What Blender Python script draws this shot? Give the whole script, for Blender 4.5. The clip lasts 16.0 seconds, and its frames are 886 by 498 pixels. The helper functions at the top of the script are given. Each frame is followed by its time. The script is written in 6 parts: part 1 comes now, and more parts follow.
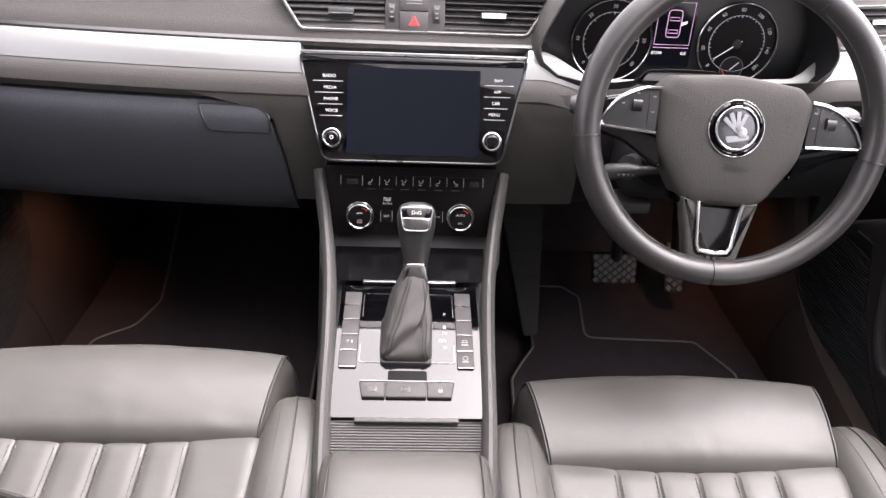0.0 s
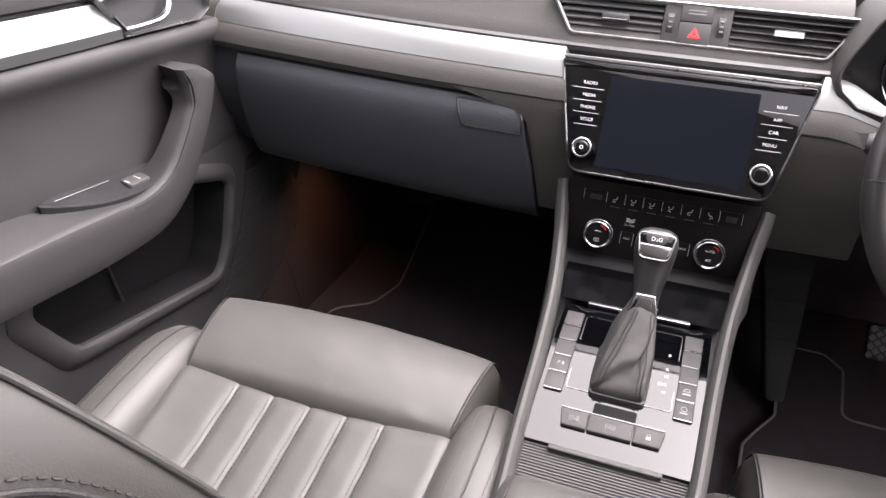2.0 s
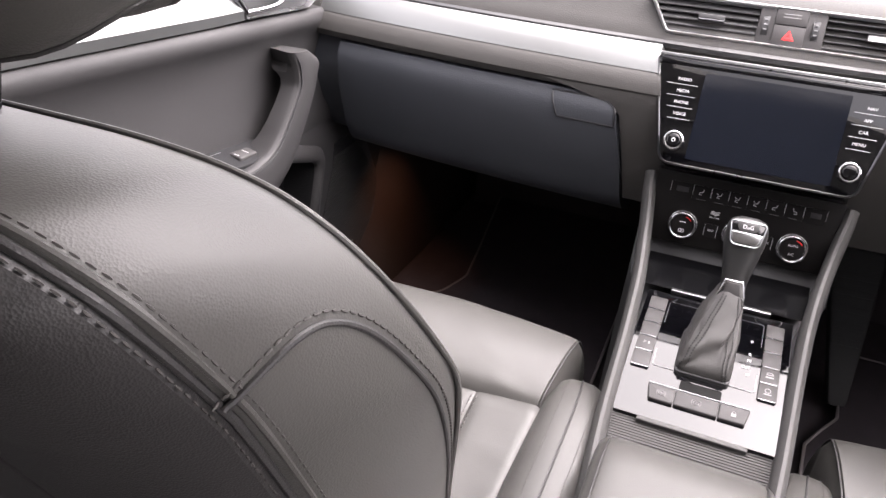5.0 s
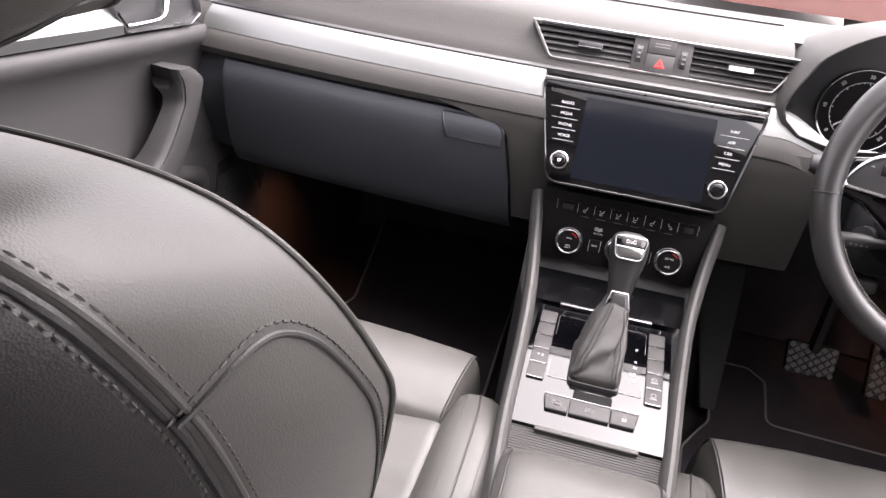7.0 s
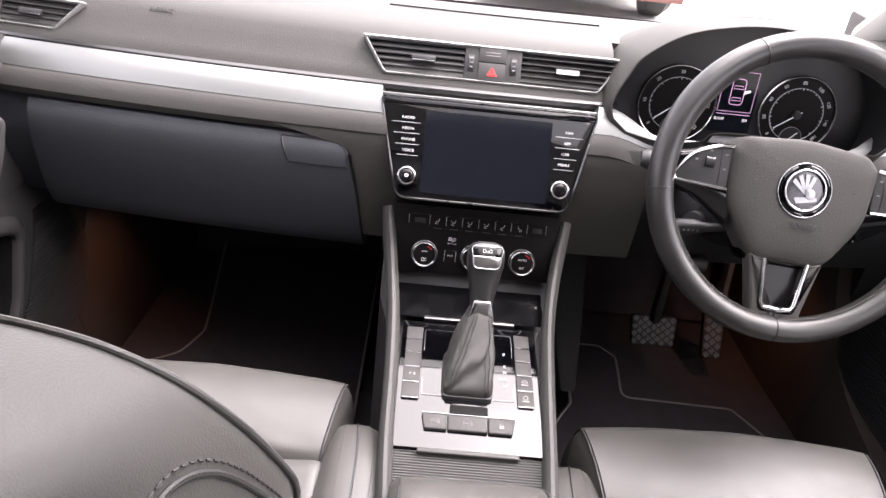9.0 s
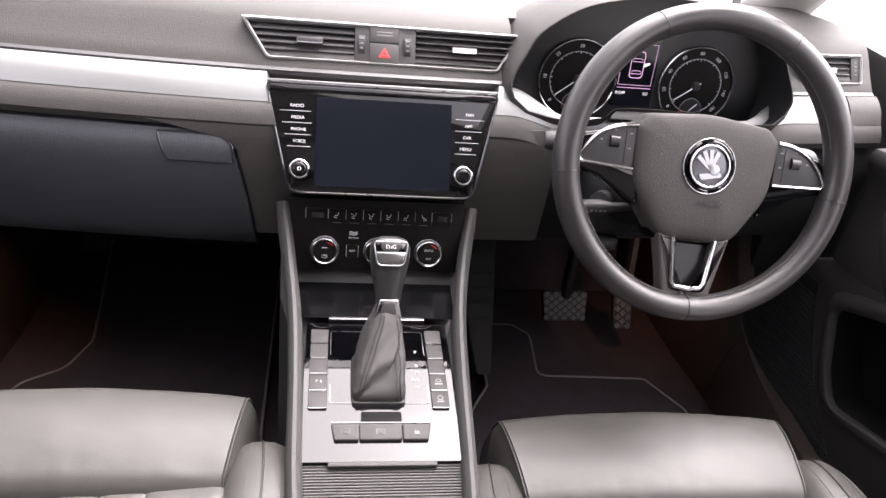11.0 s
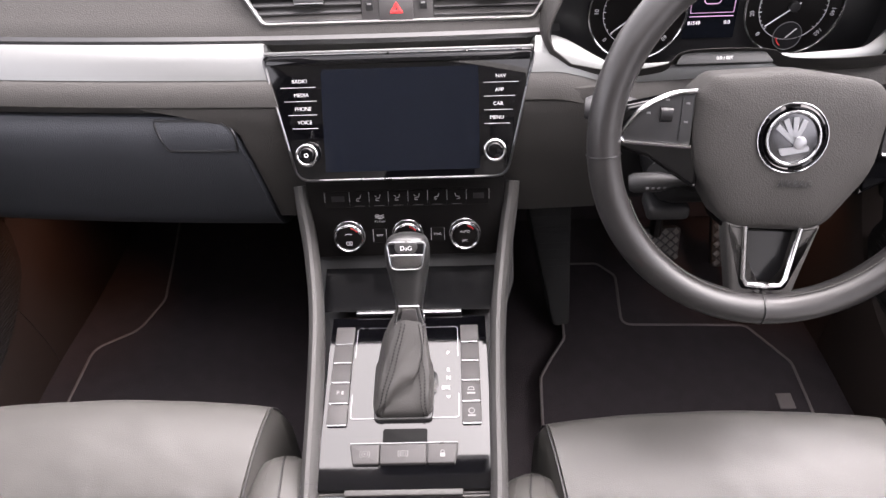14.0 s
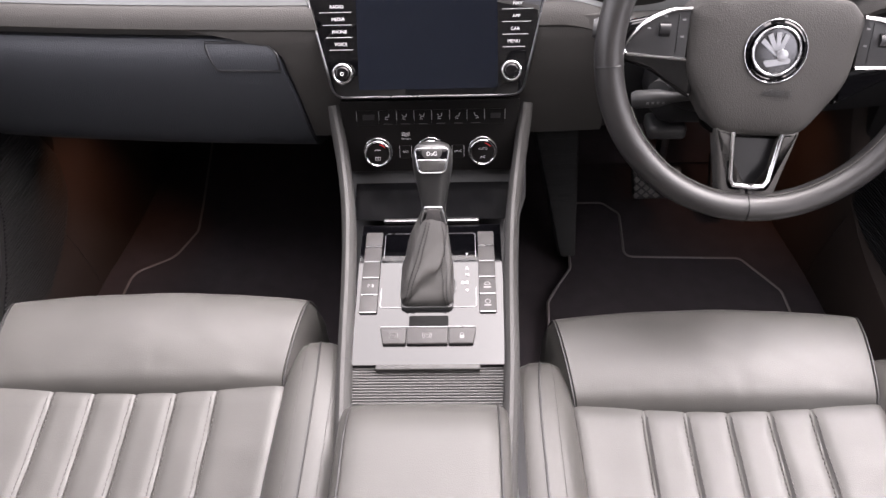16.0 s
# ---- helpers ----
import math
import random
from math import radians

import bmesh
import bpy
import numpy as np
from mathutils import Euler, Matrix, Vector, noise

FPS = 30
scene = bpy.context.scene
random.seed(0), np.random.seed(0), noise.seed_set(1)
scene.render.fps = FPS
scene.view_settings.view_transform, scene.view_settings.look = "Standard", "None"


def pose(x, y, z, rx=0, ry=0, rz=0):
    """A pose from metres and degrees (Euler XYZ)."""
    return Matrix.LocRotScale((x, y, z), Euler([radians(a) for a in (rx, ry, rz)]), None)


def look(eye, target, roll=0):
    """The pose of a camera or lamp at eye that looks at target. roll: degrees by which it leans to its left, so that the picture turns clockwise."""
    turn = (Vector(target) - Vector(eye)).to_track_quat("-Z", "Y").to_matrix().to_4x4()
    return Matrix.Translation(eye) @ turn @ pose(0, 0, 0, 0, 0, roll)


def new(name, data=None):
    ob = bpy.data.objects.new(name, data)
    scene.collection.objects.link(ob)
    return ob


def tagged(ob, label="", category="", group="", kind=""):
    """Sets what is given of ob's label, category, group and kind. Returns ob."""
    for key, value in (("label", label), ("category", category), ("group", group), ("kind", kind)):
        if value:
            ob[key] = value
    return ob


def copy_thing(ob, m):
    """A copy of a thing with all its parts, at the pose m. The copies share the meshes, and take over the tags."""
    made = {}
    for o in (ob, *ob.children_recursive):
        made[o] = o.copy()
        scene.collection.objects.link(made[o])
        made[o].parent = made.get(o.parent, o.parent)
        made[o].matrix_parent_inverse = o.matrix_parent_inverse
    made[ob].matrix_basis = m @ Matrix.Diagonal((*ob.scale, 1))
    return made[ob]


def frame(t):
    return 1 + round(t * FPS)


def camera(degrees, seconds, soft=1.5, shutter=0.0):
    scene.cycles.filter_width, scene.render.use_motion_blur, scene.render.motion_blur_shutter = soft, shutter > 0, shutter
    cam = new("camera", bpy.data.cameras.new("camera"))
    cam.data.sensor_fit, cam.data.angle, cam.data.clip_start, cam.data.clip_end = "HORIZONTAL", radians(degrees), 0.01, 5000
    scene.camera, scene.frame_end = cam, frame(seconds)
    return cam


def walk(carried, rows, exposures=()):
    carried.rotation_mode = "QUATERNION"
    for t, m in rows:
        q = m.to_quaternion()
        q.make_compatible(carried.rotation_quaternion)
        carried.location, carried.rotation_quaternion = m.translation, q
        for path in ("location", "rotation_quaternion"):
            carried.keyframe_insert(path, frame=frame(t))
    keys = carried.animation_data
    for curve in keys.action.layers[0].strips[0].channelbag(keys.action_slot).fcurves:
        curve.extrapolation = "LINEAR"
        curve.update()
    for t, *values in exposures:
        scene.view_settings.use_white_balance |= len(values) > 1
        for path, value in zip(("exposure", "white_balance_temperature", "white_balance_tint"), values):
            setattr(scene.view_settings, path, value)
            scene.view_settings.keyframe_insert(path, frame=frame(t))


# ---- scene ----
cam = camera(60.8, 16.0)
EXPOSURE, KELVIN, TINT = 3.35, 6600, 20
LEVELS = ((0, 0.08), (1.0, 0.05), (2.5, -0.05), (3.2, 0.0), (5.5, 0.14), (7.0, 0.14), (9.0, 0.08), (10.2, 0.02), (13.0, 0.06), (16, 0.02))
PATH = [
    (0, (-0.001, -0.158, 1.048), (0.088, 1.454, -0.1315), 3.1),
    (0.5, (0.011, -0.143, 1.039), (-0.003, 1.473, -0.1375), 2.4),
    (1, (0.035, -0.105, 1.032), (-0.163, 1.504, -0.1395), 1),
    (1.5, (0.025, -0.107, 1.029), (-0.364, 1.472, -0.1345), 0.2),
    (2, (0.025, -0.117, 1.018), (-0.546, 1.411, -0.1395), -0.6),
    (2.5, (0.015, -0.141, 1.023), (-0.693, 1.329, -0.1325), -1.3),
    (3, (0.011, -0.162, 1.023), (-0.778, 1.27, -0.1295), -1.9),
    (3.2, (0.014, -0.167, 1.023), (-0.8014, 1.2507, -0.1184), -2.4),
    (5.3, (-0.033, -0.219, 1.008), (-0.6464, 1.3551, -0.1374), 2.0),
    (5.5, (-0.035, -0.222, 1.007), (-0.603, 1.336, -0.1115), 2.8),
    (6, (-0.041, -0.223, 1.004), (-0.527, 1.377, -0.0925), 4.5),
    (6.5, (-0.048, -0.229, 1.007), (-0.465, 1.406, -0.0665), 5.5),
    (7, (-0.051, -0.228, 1.006), (-0.403, 1.431, -0.0525), 5.9),
    (7.5, (-0.057, -0.228, 1.006), (-0.332, 1.451, -0.0445), 6.1),
    (8, (-0.055, -0.223, 1.008), (-0.225, 1.471, -0.0405), 6.1),
    (8.5, (-0.059, -0.215, 1.025), (-0.112, 1.491, -0.0185), 6.3),
    (9, (-0.079, -0.2, 1.028), (-0.016, 1.51, -0.0075), 6.5),
    (9.5, (-0.083, -0.183, 1.014), (0.104, 1.518, -0.0195), 7.1),
    (10, (-0.096, -0.173, 1.017), (0.19, 1.516, -0.0145), 7.4),
    (10.2, (-0.095, -0.169, 1.019), (0.2147, 1.4856, -0.0003), 7.5),
    (12.3, (0.012, -0.057, 1.027), (0.1747, 1.553, -0.1797), 4.2),
    (12.5, (0.023, -0.044, 1.028), (0.139, 1.537, -0.1915), 3.3),
    (13, (0.044, -0.01, 1.042), (0.076, 1.528, -0.2355), 0.9),
    (13.5, (0.05, 0.019, 1.061), (0.027, 1.513, -0.2685), -1.3),
    (14, (0.062, 0.036, 1.069), (0.019, 1.503, -0.2895), -2.6),
    (14.5, (0.066, 0.037, 1.063), (0.02, 1.486, -0.3135), -3.2),
    (15, (0.064, 0.014, 1.062), (0.018, 1.454, -0.3245), -3.2),
    (15.5, (0.058, -0.03, 1.062), (0.01, 1.401, -0.3335), -2.8),
    (16, (0.045, -0.096, 1.075), (-0.015, 1.334, -0.3235), -2.4),
]
walk(cam, [(t, look(eye, target, roll)) for t, eye, target, roll in PATH], [(t, EXPOSURE + e, KELVIN, TINT) for t, e in LEVELS])

# ---- light: bright overcast sky through the windows ----
world = bpy.data.worlds.new("overcast_sky")
scene.world = world
world.use_nodes = True
wn = world.node_tree
sky = wn.nodes.new("ShaderNodeTexSky")
sky.sky_type, sky.sun_disc = "NISHITA", False
sky.sun_elevation, sky.sun_rotation = radians(60), radians(55)
sky.air_density, sky.dust_density, sky.ozone_density = 1.0, 4.0, 1.0
soften = wn.nodes.new("ShaderNodeHueSaturation")
soften.inputs["Saturation"].default_value = 0.12
wn.links.new(sky.outputs[0], soften.inputs["Color"])
wn.links.new(soften.outputs[0], wn.nodes["Background"].inputs[0])
wn.nodes["Background"].inputs[1].default_value = 0.12
sun = new("sun", bpy.data.lights.new("sun", "SUN"))
sun.data.energy, sun.data.angle, sun.data.color = 1.5, radians(94), (1.0, 0.97, 0.93)
sun.matrix_world = look((3.7, 2.6, 8), (0, 0, 0))


# ---- materials ----
def material(name, base, rough=0.5, metal=0.0, bump=0.0, size=0.001, vary=0.1, spots=0.03, kind="noise", coat=0.0, stretch=(1, 1, 1), rough_vary=0.08, spec=0.5):
    m = bpy.data.materials.new(name)
    m.use_nodes = True
    t = m.node_tree
    b = t.nodes["Principled BSDF"]
    b.inputs["Metallic"].default_value = metal
    b.inputs["Coat Weight"].default_value = coat
    b.inputs["Coat Roughness"].default_value = 0.08
    b.inputs["Specular IOR Level"].default_value = spec
    tc = t.nodes.new("ShaderNodeTexCoord")
    mp = t.nodes.new("ShaderNodeMapping")
    mp.inputs["Scale"].default_value = stretch
    t.links.new(tc.outputs["Object"], mp.inputs[0])
    big = t.nodes.new("ShaderNodeTexNoise")
    big.inputs["Scale"].default_value = 1 / spots
    big.inputs["Detail"].default_value = 4
    t.links.new(mp.outputs[0], big.inputs["Vector"])
    ramp = t.nodes.new("ShaderNodeMapRange")
    ramp.inputs[3].default_value, ramp.inputs[4].default_value = 1 - vary, 1 + vary
    t.links.new(big.outputs[0], ramp.inputs[0])
    mul = t.nodes.new("ShaderNodeVectorMath")
    mul.operation = "SCALE"
    mul.inputs[0].default_value = base
    t.links.new(ramp.outputs[0], mul.inputs["Scale"])
    t.links.new(mul.outputs[0], b.inputs["Base Color"])
    rr = t.nodes.new("ShaderNodeMapRange")
    rr.inputs[3].default_value, rr.inputs[4].default_value = max(0.0, rough - rough_vary * rough), min(1.0, rough + rough_vary * rough)
    t.links.new(big.outputs[0], rr.inputs[0])
    t.links.new(rr.outputs[0], b.inputs["Roughness"])
    if bump > 0:
        if kind == "cells":
            fine = t.nodes.new("ShaderNodeTexVoronoi")
            fine.feature = "F1"
            fine.inputs["Scale"].default_value = 1 / size
            out = fine.outputs["Distance"]
        else:
            fine = t.nodes.new("ShaderNodeTexNoise")
            fine.inputs["Scale"].default_value = 1 / size
            fine.inputs["Detail"].default_value = 3
            out = fine.outputs[0]
        t.links.new(mp.outputs[0], fine.inputs["Vector"])
        bp = t.nodes.new("ShaderNodeBump")
        bp.inputs["Strength"].default_value = bump
        bp.inputs["Distance"].default_value = size
        t.links.new(out, bp.inputs["Height"])
        t.links.new(bp.outputs[0], b.inputs["Normal"])
    return m


def glow(name, colour, strength):
    m = bpy.data.materials.new(name)
    m.use_nodes = True
    b = m.node_tree.nodes["Principled BSDF"]
    b.inputs["Base Color"].default_value = (*colour, 1)
    b.inputs["Emission Color"].default_value = (*colour, 1)
    b.inputs["Emission Strength"].default_value = strength
    return m


leather = material("black_leather", (0.050, 0.0485, 0.0455), 0.40, spec=0.34, bump=0.13, size=0.0010, vary=0.12, spots=0.06, kind="cells", rough_vary=0.15)
lid_black = material("worn_gloss_black", (0.0025, 0.0025, 0.003), 0.20, spec=0.35, vary=0.2, rough_vary=0.4)
leather_back = material("black_leather_rear", (0.022, 0.021, 0.021), 0.5, spec=0.4, bump=0.2, size=0.0010, kind="cells", spots=0.05)
thread = material("grey_thread", (0.065, 0.062, 0.058), 0.7, bump=0.2, size=0.0006)
thread_dark = material("dark_thread", (0.035, 0.032, 0.030), 0.65, bump=0.2, size=0.0006)
leather_rim = material("worn_wheel_leather", (0.024, 0.023, 0.023), 0.33, bump=0.06, size=0.001, kind="cells", vary=0.15, rough_vary=0.25)
soft_dash = material("grained_soft_plastic", (0.043, 0.041, 0.039), 0.60, spec=0.25, bump=0.25, size=0.0013, kind="cells", vary=0.08)
hard_plastic = material("black_hard_plastic", (0.026, 0.026, 0.027), 0.5, spec=0.4, bump=0.2, size=0.0012, vary=0.08)
glove_plastic = material("dark_glovebox_plastic", (0.025, 0.028, 0.034), 0.62, bump=0.25, size=0.0014, kind="cells", vary=0.08)
silver = material("brushed_silver_trim", (0.20, 0.204, 0.202), 0.40, metal=0.75, bump=0.05, size=0.0006, vary=0.05, stretch=(0.05, 1, 1))
piano = material("piano_black", (0.0015, 0.0015, 0.002), 0.04, spec=0.5, vary=0.2, rough_vary=0.4)
chrome = material("chrome", (0.52, 0.52, 0.53), 0.13, metal=1.0, vary=0.03)
satin = material("satin_rail", (0.042, 0.041, 0.040), 0.6, spec=0.4, bump=0.12, size=0.001, vary=0.06)
button_grey = material("grey_button", (0.038, 0.036, 0.036), 0.62, spec=0.35, bump=0.05, size=0.001)
screen_glass = material("screen_glass", (0.004, 0.005, 0.008), 0.10, vary=0.1, spec=0.22)
carpet = material("black_carpet", (0.033, 0.028, 0.031), 0.95, bump=0.9, size=0.002, vary=0.35, spots=0.04, spec=0.15)
mat_pile = material("black_floor_mat", (0.027, 0.023, 0.026), 0.95, bump=0.9, size=0.0016, vary=0.3, spots=0.03, spec=0.15)
piping_mat = material("grey_piping", (0.10, 0.088, 0.088), 0.75, bump=0.3, size=0.001)
door_plastic = material("grey_door_plastic", (0.030, 0.029, 0.0295), 0.55, spec=0.32, bump=0.15, size=0.0012, kind="cells", vary=0.08)
kick_plastic = material("brown_grey_kick_plastic", (0.030, 0.022, 0.019), 0.55, bump=0.2, size=0.0014, vary=0.15)
headliner = material("light_grey_headliner", (0.48, 0.47, 0.45), 0.9, bump=0.4, size=0.002, vary=0.05)
gauge_black = material("gauge_black", (0.010, 0.010, 0.011), 0.3, vary=0.1)
white_print = material("white_print", (0.62, 0.62, 0.63), 0.5, vary=0.03)
grey_print = material("grey_print", (0.14, 0.14, 0.145), 0.5, vary=0.03)
red_print = material("red_print", (0.65, 0.03, 0.03), 0.4, vary=0.05)
rubber = material("dark_rubber", (0.013, 0.013, 0.013), 0.7, bump=0.4, size=0.002)
steel = material("worn_pedal_steel", (0.085, 0.08, 0.077), 0.48, metal=0.8, bump=0.2, size=0.001, vary=0.2)
asphalt = material("pale_concrete", (0.34, 0.335, 0.325), 0.9, bump=0.6, size=0.01, vary=0.2, spots=0.5)
red_paint = material("red_car_paint", (0.10, 0.022, 0.016), 0.3, coat=0.6, vary=0.05)
display_pink = glow("lit_display_lines", (0.85, 0.50, 0.78), 0.05)
display_white = glow("lit_display_white", (0.9, 0.85, 0.9), 0.06)


# ---- building helpers ----
def mesh_object(name, bm, mat, sharp=35):
    me = bpy.data.meshes.new(name)
    bmesh.ops.recalc_face_normals(bm, faces=bm.faces[:])
    bm.to_mesh(me)
    bm.free()
    for p in me.polygons:
        p.use_smooth = True
    me.set_sharp_from_angle(angle=radians(sharp))
    for one in mat if isinstance(mat, (list, tuple)) else [mat]:
        me.materials.append(one)
    return new(name, me)


def part(name, bm, mat, parent, label="", sharp=35):
    ob = mesh_object(name, bm, mat, sharp)
    ob.parent = parent
    if label:
        ob["label"] = label
    return ob


def thing(name, label, category, at=(0, 0, 0), group="", kind="", turn=None):
    ob = new(name)
    ob.empty_display_size = 0.05
    ob.matrix_world = (turn or Matrix()) if turn else Matrix.Translation(at)
    return tagged(ob, label, category, group, kind)


def one_mesh(name, bm, mat, label, category, group="", kind="", sharp=35):
    return tagged(mesh_object(name, bm, mat, sharp), label, category, group, kind)


def box(bm, lo, hi, bevel=0.0, seg=2, m=None):
    r = bmesh.ops.create_cube(bm, size=1.0)
    vs = r["verts"]
    lo, hi = Vector(lo), Vector(hi)
    for v in vs:
        v.co = Vector(((lo[n] + hi[n]) / 2 + v.co[n] * (hi[n] - lo[n])) for n in range(3))
    bevel = min(bevel, 0.3 * min(abs(hi[n] - lo[n]) for n in range(3)))
    if bevel > 0.0001:
        es = list({e for v in vs for e in v.link_edges})
        out = bmesh.ops.bevel(bm, geom=es, offset=bevel, segments=seg, affect="EDGES", profile=0.5)
        vs = list({v for f in out["faces"] for v in f.verts} | {v for v in vs if v.is_valid})
    if m:
        bmesh.ops.transform(bm, matrix=m, verts=[v for v in vs if v.is_valid])
    return bm


def rbox(lo, hi, bevel=0.003, seg=2, m=None):
    return box(bmesh.new(), lo, hi, bevel, seg, m)


def loft(rings, closed=True, caps=True, bm=None, wrap=False):
    """Skin over rings of points, all of one count. closed: each ring is a loop; wrap: the last ring joins the first."""
    bm = bm or bmesh.new()
    vs = [[bm.verts.new(p) for p in r] for r in rings]
    n = len(vs[0])
    pairs = list(zip(vs, vs[1:])) + ([(vs[-1], vs[0])] if wrap else [])
    for a, b in pairs:
        for k in range(n if closed else n - 1):
            l = (k + 1) % n
            bm.faces.new((a[k], a[l], b[l], b[k]))
    if caps and closed and not wrap:
        bm.faces.new(vs[0][::-1])
        bm.faces.new(vs[-1])
    return bm


def smooth_line(points, per=8, closed=False):
    """A Catmull-Rom line through the points."""
    ps = [Vector(p) for p in points]
    n = len(ps)
    out = []
    for i in range(n if closed else n - 1):
        if closed:
            a, b, c, d = (ps[(i + k) % n] for k in (-1, 0, 1, 2))
        else:
            b, c = ps[i], ps[i + 1]
            a = ps[i - 1] if i else 2 * b - c
            d = ps[i + 2] if i + 2 < n else 2 * c - b
        for k in range(per):
            t = k / per
            out.append(0.5 * (2 * b + (c - a) * t + (2 * a - 5 * b + 4 * c - d) * t * t + (3 * b - a - 3 * c + d) * t ** 3))
    if not closed:
        out.append(ps[-1])
    return out


def tube(path, radius, sides=10, closed=False, bm=None, flat=1.0, up=(0, 0, 1)):
    """A tube along a path; radius a number or one for each point; flat: the section's height over its width."""
    path = [Vector(p) for p in path]
    rings, n = [], len(path)
    for i, p in enumerate(path):
        d = (path[(i + 1) % n] if closed or i + 1 < n else p) - (path[i - 1] if closed or i else p)
        d.normalize()
        side = d.cross(Vector(up))
        if side.length < 1e-4:
            side = d.cross(Vector((1, 0, 0)))
        side.normalize()
        high = side.cross(d)
        r = radius[i] if isinstance(radius, (list, tuple)) else radius
        rings.append([p + r * (math.cos(a) * side + flat * math.sin(a) * high) for a in (2 * math.pi * k / sides for k in range(sides))])
    return loft(rings, wrap=closed, bm=bm)


def rounded_outline(points, radius, seg=5):
    """A flat outline (x, y) with its corners rounded."""
    ps = [Vector((p[0], p[1])) for p in points]
    out = []
    for i, p in enumerate(ps):
        a, b = (ps[i - 1] - p).normalized(), (ps[(i + 1) % len(ps)] - p).normalized()
        r = radius[i] if isinstance(radius, (list, tuple)) else radius
        cut = r / math.tan(a.angle(b) / 2)
        s, e = p + a * cut, p + b * cut
        for k in range(seg + 1):
            t = k / seg
            out.append((1 - t) ** 2 * s + 2 * t * (1 - t) * p + t * t * e)
    return out


def plate(outline, z0, z1, bevel=0.0, m=None, bm=None):
    """A slab with that outline in its own x and y, from z0 up to z1, its upper edge bevelled."""
    pts = [Vector((p[0], p[1])) for p in outline]
    n = len(pts)
    if sum(pts[k - 1].x * pts[k].y - pts[k].x * pts[k - 1].y for k in range(n)) < 0:
        pts.reverse()

    def inset(d):
        out = []
        for k in range(n):
            e = (pts[(k + 1) % n] - pts[k - 1]).normalized()
            out.append(pts[k] + Vector((-e.y, e.x)) * d)
        return out

    rings = [[(p.x, p.y, z0) for p in pts]]
    if bevel:
        for k in range(4):
            a = k / 3 * math.pi / 2
            rings.append([(p.x, p.y, z1 - bevel + bevel * math.sin(a)) for p in inset(bevel * (1 - math.cos(a)))])
    else:
        rings.append([(p.x, p.y, z1) for p in pts])
    if m:
        rings = [[m @ Vector(p) for p in r] for r in rings]
    return loft(rings, bm=bm)


def frame_loop(outline, width, z0, z1, m=None):
    """A raised rim that follows an outline, with a hole in it."""
    pts = [Vector((p[0], p[1])) for p in outline]
    n = len(pts)
    if sum(pts[k - 1].x * pts[k].y - pts[k].x * pts[k - 1].y for k in range(n)) < 0:
        pts.reverse()
    rings = []
    for k in range(n):
        e = (pts[(k + 1) % n] - pts[k - 1]).normalized()
        q = Vector((-e.y, e.x))
        a, b, c = pts[k], pts[k] + q * width * 0.5, pts[k] + q * width
        ring = [(a.x, a.y, z0), (a.x, a.y, z0 + 0.7 * (z1 - z0)), (b.x, b.y, z1), (c.x, c.y, z0 + 0.7 * (z1 - z0)), (c.x, c.y, z0)]
        rings.append([m @ Vector(p) for p in ring] if m else ring)
    return loft(rings, wrap=True)


def disc(radius, z0, z1, sides=32, m=None, bevel=0.0, bm=None, at=(0, 0)):
    out = [(at[0] + radius * math.cos(2 * math.pi * k / sides), at[1] + radius * math.sin(2 * math.pi * k / sides)) for k in range(sides)]
    return plate(out, z0, z1, bevel, m, bm)


def ring(radius, width, z0, z1, sides=40, m=None, at=(0, 0)):
    out = [(at[0] + radius * math.cos(2 * math.pi * k / sides), at[1] + radius * math.sin(2 * math.pi * k / sides)) for k in range(sides)]
    return frame_loop(out, width, z0, z1, m)


def words(text, height, m, mat, parent, name="lettering", depth=0.0003, align="CENTER"):
    cu = bpy.data.curves.new(name, "FONT")
    cu.body, cu.size, cu.extrude, cu.align_x, cu.align_y = text, height * 1.4, depth, align, "CENTER"
    tmp = bpy.data.objects.new(name, cu)
    scene.collection.objects.link(tmp)
    me = bpy.data.meshes.new_from_object(tmp.evaluated_get(bpy.context.evaluated_depsgraph_get()))
    bpy.data.objects.remove(tmp)
    me.transform(m)
    me.materials.clear()
    me.materials.append(mat)
    ob = new(name, me)
    ob.parent = parent
    return ob


def face_frame(origin, x_axis, y_axis):
    """The matrix of a flat face: its own x, y lie in the face and z stands out of it."""
    x = Vector(x_axis).normalized()
    y = Vector(y_axis)
    y = (y - x * y.dot(x)).normalized()
    z = x.cross(y)
    m = Matrix((x, y, z)).transposed().to_4x4()
    m.translation = origin
    return m


def along_x(profile, x0, x1, steps, bend=0.0, close=True, bm=None, shift=None):
    """Carry a (y, z) profile along x; bend: how fast y grows with x squared."""
    rings = []
    for k in range(steps + 1):
        x = x0 + (x1 - x0) * k / steps
        dy, dz = shift(x) if shift else (0, 0)
        rings.append([(x, y + bend * x * x + dy, z + dz) for y, z in profile])
    return loft(rings, closed=close, caps=close, bm=bm)


